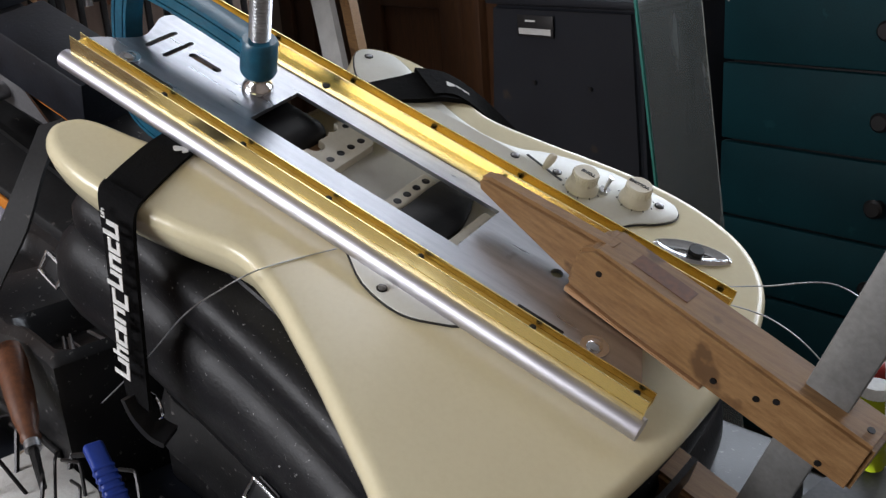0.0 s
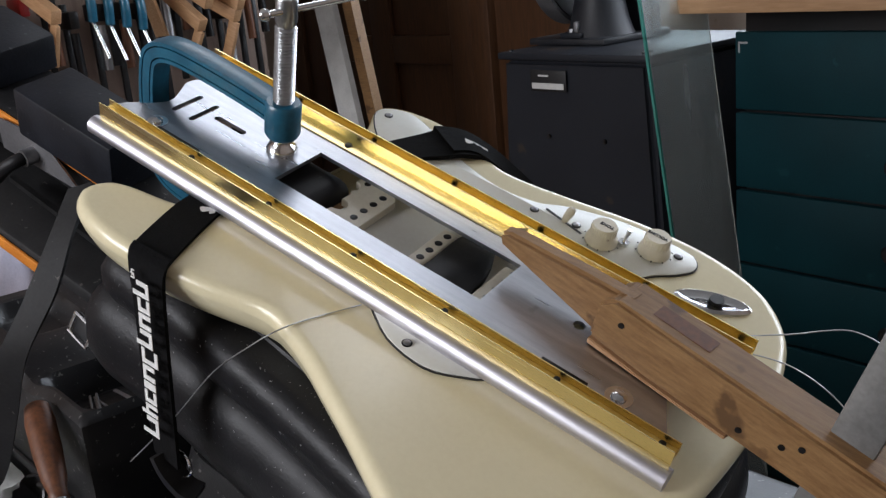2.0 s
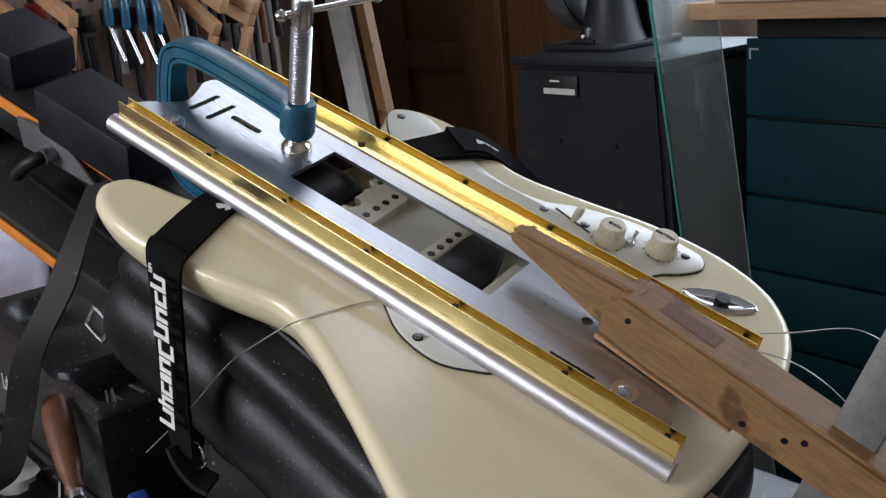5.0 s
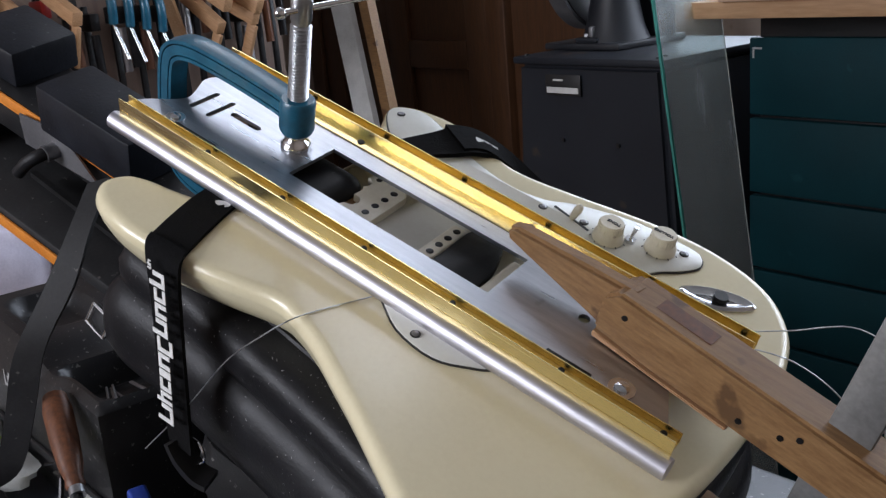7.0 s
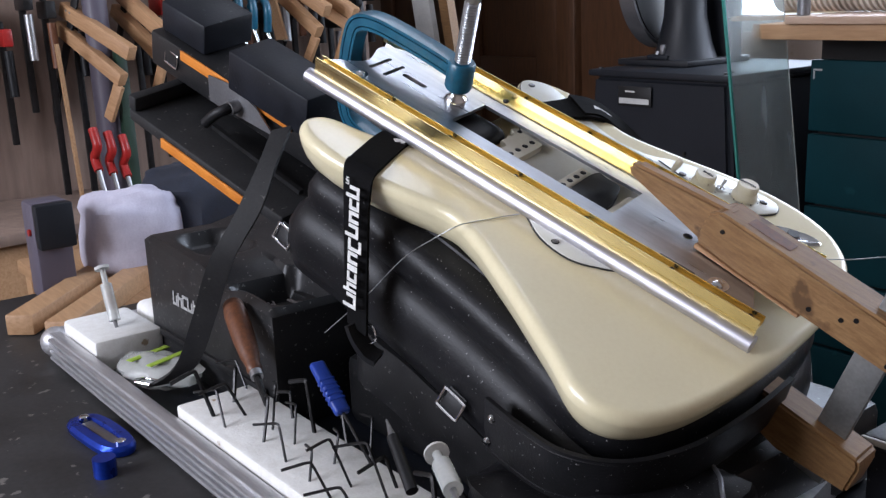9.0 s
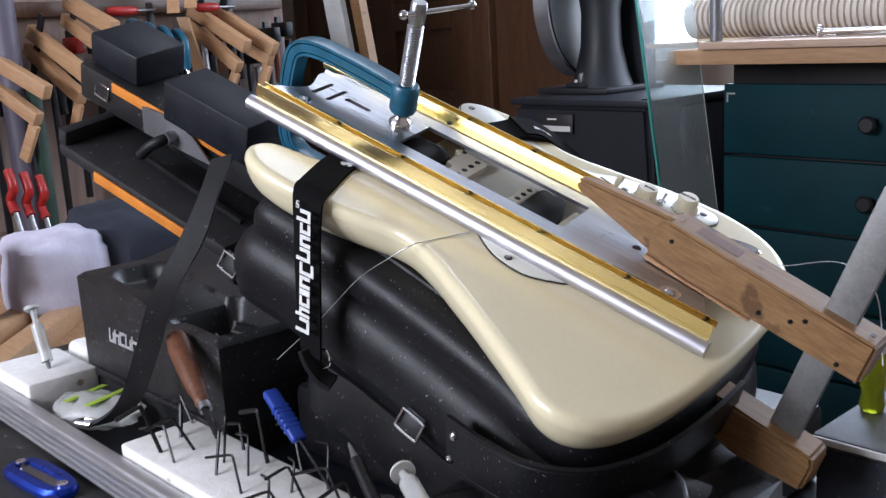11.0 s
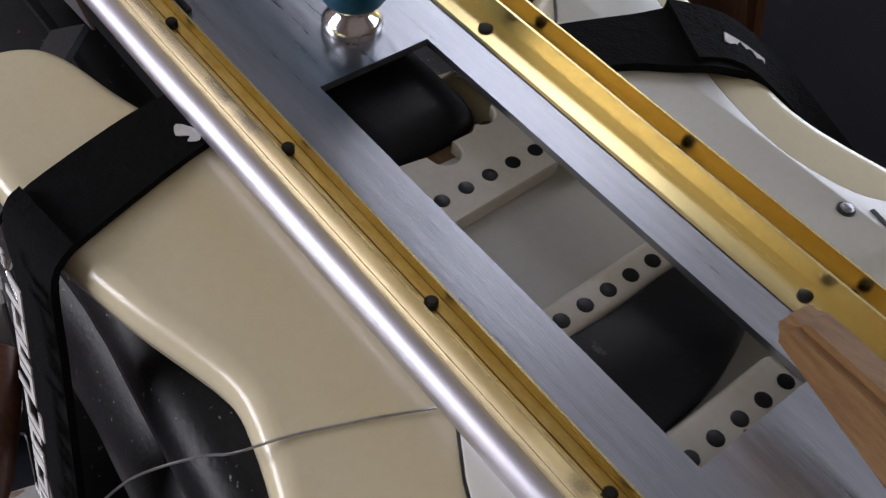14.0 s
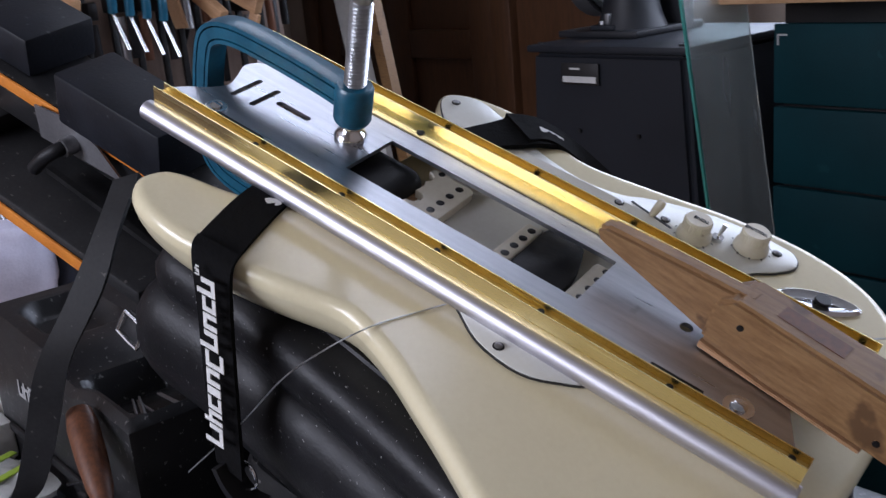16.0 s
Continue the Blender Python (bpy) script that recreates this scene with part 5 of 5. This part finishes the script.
part("handle", rod((0.10, -0.002, 0.004), (0.10, -0.002, 0.034), 0.003, n=10), CHROME, cl)

# ---------------------------------------------------------------- panelled door and alcove
door = thing("door_1", "dark stained panelled wooden door", "door", ROOM, (-2.35, 1.94, FLOOR_Z), kind="structure")
DX0, DX1, DY = -2.88, -1.86, 1.935
part("door_leaf", block(DX0, DX1, DY - 0.018, DY + 0.012, FLOOR_Z, 1.90, 0.002), DARKWOOD, door)
for x0, x1 in ((DX0, DX0 + 0.12), (DX1 - 0.12, DX1), (-2.43, -2.31)):
    part("stile", block(x0, x1, DY - 0.040, DY - 0.0185, FLOOR_Z, 1.90, 0.004), DARKWOOD, door)
for z0, z1 in ((FLOOR_Z, 0.05), (0.36, 0.46), (0.735, 0.835), (1.06, 1.16), (1.78, 1.90)):
    for x0, x1 in ((DX0 + 0.121, -2.431), (-2.309, DX1 - 0.121)):
        part("door_rail", block(x0, x1, DY - 0.0395, DY - 0.0185, z0, z1, 0.004), DARKWOOD, door)
part("jamb", block(DX1 + 0.005, DX1 + 0.095, DY - 0.055, DY + 0.012, FLOOR_Z, 1.97, 0.004), DARKWOOD, door)
part("jamb", block(DX0 - 0.095, DX0 - 0.005, DY - 0.055, DY + 0.012, FLOOR_Z, 1.97, 0.004), DARKWOOD, door)
w0, w1 = Vector((-1.899, 1.300, 1.003)), Vector((-1.837, 1.300, 0.690))
d = (w1 - w0) * ((w0.z - FLOOR_Z) / (w0.z - w1.z))
solo("white_plank", quad_solid(w0 - d * 0.4, Vector((0.05, 0.03, 0)), d * 1.4, Vector((0, 0.02, 0))), PAPER, "narrow white-painted plank leaning upright", "plank", ROOM, smooth=False)
solo("wood_plank", quad_solid(w0 - d * 0.4 + Vector((0.075, 0.05, 0)), Vector((0.045, 0.0, 0)), d * 1.4, Vector((0, 0.03, 0))), WOOD, "narrow brown plank leaning upright", "plank", ROOM, smooth=False)

# ---------------------------------------------------------------- wooden clamps hanging on the wall
WX = -1.9
rail_ob = solo("clamp_rail", block(WX, WX + 0.030, -0.6, 1.10, 1.150, 1.190, 0.003), DARKWOOD, "dark wooden rail with hanging clamps", "rail", ROOM)


def wood_clamp(p, q, gap=0.055, tone=PALEWOOD, bar=0.42, spread=0.0):
    """Two jaws that run from p at the wall to q, on a steel bar that hangs down."""
    p, q = Vector(p), Vector(q)
    d = (q - p).normalized()
    L = (q - p).length
    side = Vector((-d.y, d.x, 0)).normalized()
    up = side.cross(d) * -1 if side.cross(d).z < 0 else side.cross(d)
    m = Matrix((( d.x, side.x, up.x, p.x), (d.y, side.y, up.y, p.y), (d.z, side.z, up.z, p.z), (0, 0, 0, 1)))
    ob = thing("wooden_clamp", "pale beech cam clamp hanging on the wall by its bar", "clamp", ROOM @ m, group="clamps on the wall")
    part("fixed_jaw", block(-0.02, L, -0.013, 0.013, -0.018, 0.018, 0.003), tone, ob)
    tilt = Matrix.Rotation(spread, 4, "Y")
    part("sliding_jaw", block(-0.02, L * 0.98, -0.013, 0.013, -gap - 0.018, -gap + 0.016, 0.003, m=tilt), tone, ob)
    part("cam_lever", block(L * 0.80, L * 0.93, -0.006, 0.006, -gap - 0.120, -gap - 0.018, 0.003, m=tilt @ Matrix.Translation((0.02, 0, 0))), tone, ob)
    part("bar", block(0.005, 0.027, -0.003, 0.003, -bar, 0.06, 0.001), DARKSTEEL, ob)
    for x in (0.006, 0.02):
        part("pin", rod((x, -0.0140, 0.006), (x, -0.0130, 0.006), 0.003, n=8), STEEL, ob)
    return ob


for p, q, gap, spread in (((-1.800, 0.178, 1.074), (-1.600, 0.255, 0.970), 0.052, 0.10), ((-1.800, 0.318, 1.108), (-1.600, 0.356, 0.999), 0.050, 0.05),
                          ((-1.800, 0.418, 1.181), (-1.600, 0.440, 1.109), 0.050, 0.08), ((-1.800, 0.767, 1.149), (-1.600, 0.803, 1.046), 0.040, 0.12),
                          ((-1.800, 0.834, 1.147), (-1.600, 0.890, 1.034), 0.045, -0.05)):
    wood_clamp(p, q, gap, PALEWOOD, 0.46, spread)
for p, q in (((-1.750, 0.690, 1.133), (-1.740, 0.722, 0.974)), ((-1.780, 0.688, 1.247), (-1.700, 0.638, 1.143)), ((-1.780, 0.735, 1.260), (-1.700, 0.689, 1.155))):
    p, q = Vector(p), Vector(q)
    solo("wood_lever", quad_solid(p, Vector((0.02, 0.020, 0)), q - p, Vector((0.018, -0.016, 0))), PALEWOOD, "narrow beech clamp arm hanging on the wall", "clamp arm", ROOM, group="clamp arms", smooth=False)
for y0, y1, z in ((0.487, 0.574, 1.155), (0.745, 0.814, 1.157)):
    ob = thing("red_handled_clamp", "bar clamp with a red lacquered wooden grip, on the wall", "clamp", ROOM, (-1.75, y0, z), group="red-handled clamps")
    part("grip", turned([(0.007, 0.0), (0.0115, 0.006), (0.0125, 0.040), (0.0115, (y1 - y0) - 0.008), (0.006, y1 - y0)], Matrix.Translation((-1.75, y0, z)) @ Matrix.Rotation(radians(-90), 4, "X"), 14), RED, ob, "red lacquered grip")
    part("spindle", rod((-1.75, y1, z), (-1.75, y1 + 0.05, z), 0.004, n=10), STEEL, ob)
    part("bar", block(-1.765, -1.758, y1 + 0.03, y1 + 0.048, z - 0.24, z + 0.02, 0.001), DARKSTEEL, ob)
# dark hanging tools, bars and blue-jawed clamps
rng = random.Random(7)
for k in range(22):
    y = -0.15 + 0.058 * k + rng.uniform(-0.015, 0.015)
    if 0.28 < y < 0.34:
        continue
    z = rng.uniform(1.02, 1.13)
    ob = thing("hanging_tool", "dark steel bar clamp hanging on the wall rail", "tool", ROOM, (WX + 0.06, y, z), group="hanging tools")
    part("bar", block(WX + 0.050, WX + 0.062, y - 0.008, y + 0.008, z - rng.uniform(0.25, 0.5), z + 0.03, 0.002), DARKSTEEL, ob)
    part("head", block(WX + 0.035, WX + 0.120, y - 0.012, y + 0.012, z - 0.03, z + 0.012, 0.004), (DARKSTEEL, BLACKPAINT, RED)[k % 7 == 3 and 2 or k % 2], ob)
    part("grip", rod((WX + 0.105, y, z - 0.04), (WX + 0.110, y, z - 0.15), 0.011, n=12), (RUBBER, STEEL, CHISEL)[k % 3], ob)
bp = Vector((-1.700, 0.590, 1.075))
for k in range(4):
    c = bp + Vector((0.0, 0.040 * (k - 1.5), -0.01 * k))
    ob = thing("blue_spring_clamp", "blue painted clamp with chrome rods, hanging on the wall", "clamp", ROOM, c, group="blue clamps")
    part("frame", sweep(spline([c + Vector((-0.05, 0, 0.02)), c + Vector((0.0, 0, 0.05)), c + Vector((0.045, 0, 0.02)), c + Vector((0.040, 0, -0.045))], 5, False), ring(0.011, 10), up=(0, 1, 0)), BLUEPAINT, ob)
    part("rod", rod(c + Vector((0.035, 0, -0.04)), c + Vector((0.075, 0.01, -0.13)), 0.005, n=10), CHROME, ob)

# pipe and post in the corner, things on the far left
pp = Vector((-1.750, 0.228, 1.138))
solo("wall_pipe", rod((pp.x, pp.y, FLOOR_Z), (pp.x, pp.y, TOP_Z), 0.030, n=24), PURPLE, "grey-purple vertical pipe by the wall", "pipe", ROOM)
gp = Vector((-1.700, 0.258, 0.854))
solo("green_post", block(gp.x - 0.014, gp.x + 0.014, gp.y - 0.014, gp.y + 0.014, FLOOR_Z, 0.985, 0.003), GREEN, "dark green steel post standing on the floor", "post", ROOM)
ys = Vector((-1.720, 0.150, 0.842))
solo("wood_strip", quad_solid(Vector((ys.x, ys.y, FLOOR_Z)), Vector((0.014, 0, 0)), Vector((0, -0.04, 1.15)), Vector((0, 0.008, 0))), PINE, "thin yellow wood strip leaning on the wall", "strip", ROOM, smooth=False)
for k in range(3):
    c = Vector((-1.640, 0.178, 0.740)) + Vector((0, 0.034 * (k - 1), -0.012 * k))
    ob = thing("red_clamp", "red spring clamp with steel jaws, hung low on the wall", "clamp", ROOM, c, group="red clamps")
    part("grip", sweep(spline([c + Vector((0.02, 0, 0.06)), c + Vector((0.04, 0, 0.02)), c + Vector((0.01, 0, -0.01)), c + Vector((0.03, 0, -0.04))], 5, False), ring(0.011, 10), up=(0, 1, 0)), RED, ob)
    part("jaw", rod(c + Vector((0.03, 0, -0.04)), c + Vector((0.06, 0, -0.10)), 0.006, n=8), STEEL, ob)
shelf2 = thing("low_cupboard", "low pale wooden cupboard by the wall", "cupboard", ROOM, (-1.7, 0.2, FLOOR_Z))
part("carcass", block(-1.895, -1.48, -0.35, 0.62, FLOOR_Z, 0.585, 0.004), PINE, shelf2)
part("worktop", block(-1.895, -1.46, -0.37, 0.64, 0.5855, 0.612, 0.004), PLY, shelf2)


def soft(name, label, category, c, size, material, seed, m=ROOM):
    bm = bmesh.new()
    bmesh.ops.create_uvsphere(bm, u_segments=36, v_segments=20, radius=1.0)
    for v in bm.verts:
        w = Vector([math.copysign(abs(t) ** 0.62, t) for t in v.co])
        k = 1 + 0.16 * noise.noise(v.co * 1.9 + Vector((seed, 0, 0))) + 0.05 * noise.noise(v.co * 6 + Vector((0, seed, 0)))
        v.co = Vector((w.x * size[0], w.y * size[1], w.z * size[2])) * k
    return solo(name, bm, material, label, category, m @ Matrix.Translation(c))


stool = thing("side_stool", "low wooden stool beside the bench", "stool", ROOM, (-1.02, 0.05, FLOOR_Z))
part("seat", block(-1.22, -0.76, -0.16, 0.36, 0.585, 0.612, 0.006), PINE, stool)
for x, y in ((-1.19, -0.13), (-0.80, -0.13), (-1.19, 0.33), (-0.80, 0.33)):
    part("leg", block(x - 0.02, x + 0.02, y - 0.02, y + 0.02, FLOOR_Z, 0.5848, 0.003), PINE, stool)
soft("folded_cloth", "crumpled pale lilac cloth bundle on the stool", "cloth", (-0.94, -0.022, 0.690), (0.078, 0.082, 0.078), CLOTH, 3.1)
soft("navy_bag", "dark navy soft bag lying on the stool", "bag", (-0.975, 0.150, 0.702), (0.11, 0.125, 0.088), NAVY, 8.4)
# stacked timber and a vise at the left of the bench
for k, (dx, dz) in enumerate(((0.0, 0.0), (-0.075, 0.0))):
    solo("pine_batten", block(-0.17, 0.17, -0.022, 0.022, 0, 0.032, 0.003, m=Matrix.Rotation(radians(-43), 4, "Z")), PINE, "planed pine batten lying on the bench", "batten", BENCH @ pose(-0.825 + dx, -0.075 - 0.035 * k, BT + 0.0005 + dz), group="battens")
vise = thing("blue_vise", "grey-blue steel vise block on the timber", "vise", BENCH @ pose(-0.955, -0.115, BT))
part("body", block(-0.040, 0.020, -0.030, 0.030, 0, 0.165, 0.006), PURPLE, vise)
part("jaw", block(0.021, 0.046, -0.030, 0.030, 0.090, 0.165, 0.004), GREY, vise)
part("red_button", rod((0.0, -0.0305, 0.115), (0.0, -0.034, 0.115), 0.006, n=12), RED, vise)

# ---------------------------------------------------------------- metal side table at the tail
a0 = Vector((0.325, 0.181, 0.735))
table = thing("metal_side_table", "low sheet-metal table with a blue-black front", "table", BENCH, (a0.x + 0.25, a0.y + 0.2, FOOT_Z))
part("top", block(a0.x, a0.x + 0.55, a0.y, a0.y + 0.34, 0.722, 0.735, 0.003), TABLETOP, table, "scuffed sheet-metal top")
part("front_panel", block(a0.x + 0.004, a0.x + 0.55, a0.y + 0.002, a0.y + 0.016, 0.30, 0.7218, 0.002), NAVYSHEET, table, "blue-black front panel")
part("edge_trim", block(a0.x, a0.x + 0.55, a0.y - 0.004, a0.y - 0.0003, 0.728, 0.734, 0.0008), PAPER, table)
for x, y in ((0.03, 0.03), (0.52, 0.03), (0.03, 0.31), (0.52, 0.31)):
    part("leg", block(a0.x + x - 0.015, a0.x + x + 0.015, a0.y + y - 0.010, a0.y + y + 0.015, FOOT_Z, 0.7215, 0.002), DARKSTEEL, table)
y0 = Vector((0.342, 0.263, 0.735))
drv = thing("yellow_driver", "screwdriver handle of translucent yellow-green plastic, standing on metal", "screwdriver", BENCH, (y0.x, y0.y, 0.7352))
part("handle", turned([(0.010, 0.7352), (0.012, 0.742), (0.010, 0.752), (0.012, 0.760), (0.012, 0.792)], Matrix.Translation((y0.x, y0.y, 0)), 12), YELLOW, drv)
part("cap", turned([(0.0118, 0.7925), (0.0118, 0.797), (0.010, 0.800)], Matrix.Translation((y0.x, y0.y, 0)), 16), PAPER, drv)
r0 = Vector((0.285, 0.309, 0.735))
pl = thing("red_pliers", "pliers with red and yellow grips lying on the table", "pliers", BENCH, (r0.x, r0.y, 0.7352))
part("grip", sweep(spline([(r0.x - 0.03, r0.y + 0.02, 0.743), (r0.x + 0.03, r0.y + 0.07, 0.758), (r0.x + 0.09, r0.y + 0.10, 0.776)], 5, False), ring(0.0085, 10)), RED, pl, "red grip")
part("grip", sweep(spline([(r0.x - 0.01, r0.y + 0.06, 0.743), (r0.x + 0.04, r0.y + 0.10, 0.770), (r0.x + 0.09, r0.y + 0.12, 0.790)], 5, False), ring(0.0085, 10)), YELLOW, pl, "yellow grip")
e0, e1 = Vector((0.307, 0.099, 0.672)), Vector((0.277, 0.237, 0.672))
part("right_edge", sweep([e0, e1 + (e1 - e0) * 0.2], [(-0.010, -0.014), (0.010, -0.014), (0.010, 0.012), (-0.010, 0.012)]), EDGEALU, case, "ribbed aluminium edge")
bag = thing("black_bag", "slack black bag with a seam, at the tail of the cradle", "bag", BENCH @ pose(0.235, -0.035, 0.655))
bm = bmesh.new()
bmesh.ops.create_uvsphere(bm, u_segments=36, v_segments=20, radius=1.0)
for w in bm.verts:
    k = 1 + 0.16 * noise.noise(w.co * 1.9 + Vector((5.2, 0, 0))) + 0.05 * noise.noise(w.co * 6 + Vector((0, 5.2, 0)))
    w.co = Vector((math.copysign(abs(w.co.x) ** 0.62, w.co.x) * 0.105, math.copysign(abs(w.co.y) ** 0.62, w.co.y) * 0.10, 0.045 + math.copysign(abs(w.co.z) ** 0.62, w.co.z) * 0.045)) * k
part("shell", bm, LEATHER, bag)
part("seam", sweep(spline([(-0.09, -0.085, 0.060), (-0.03, -0.108, 0.066), (0.04, -0.110, 0.060), (0.10, -0.075, 0.052)], 6, False), ring(0.0025, 8)), FABRIC, bag)
cord = [(0.273, 0.032, 0.742), (0.310, 0.002, 0.752), (0.329, -0.018, 0.748), (0.334, -0.017, 0.735), (0.337, 0.018, 0.725)]
solo("grey_cord", sweep(spline(cord, 6, False), ring(0.0018, 8)), SHEET, "thin grey cord lying over the bag", "cord", BENCH)
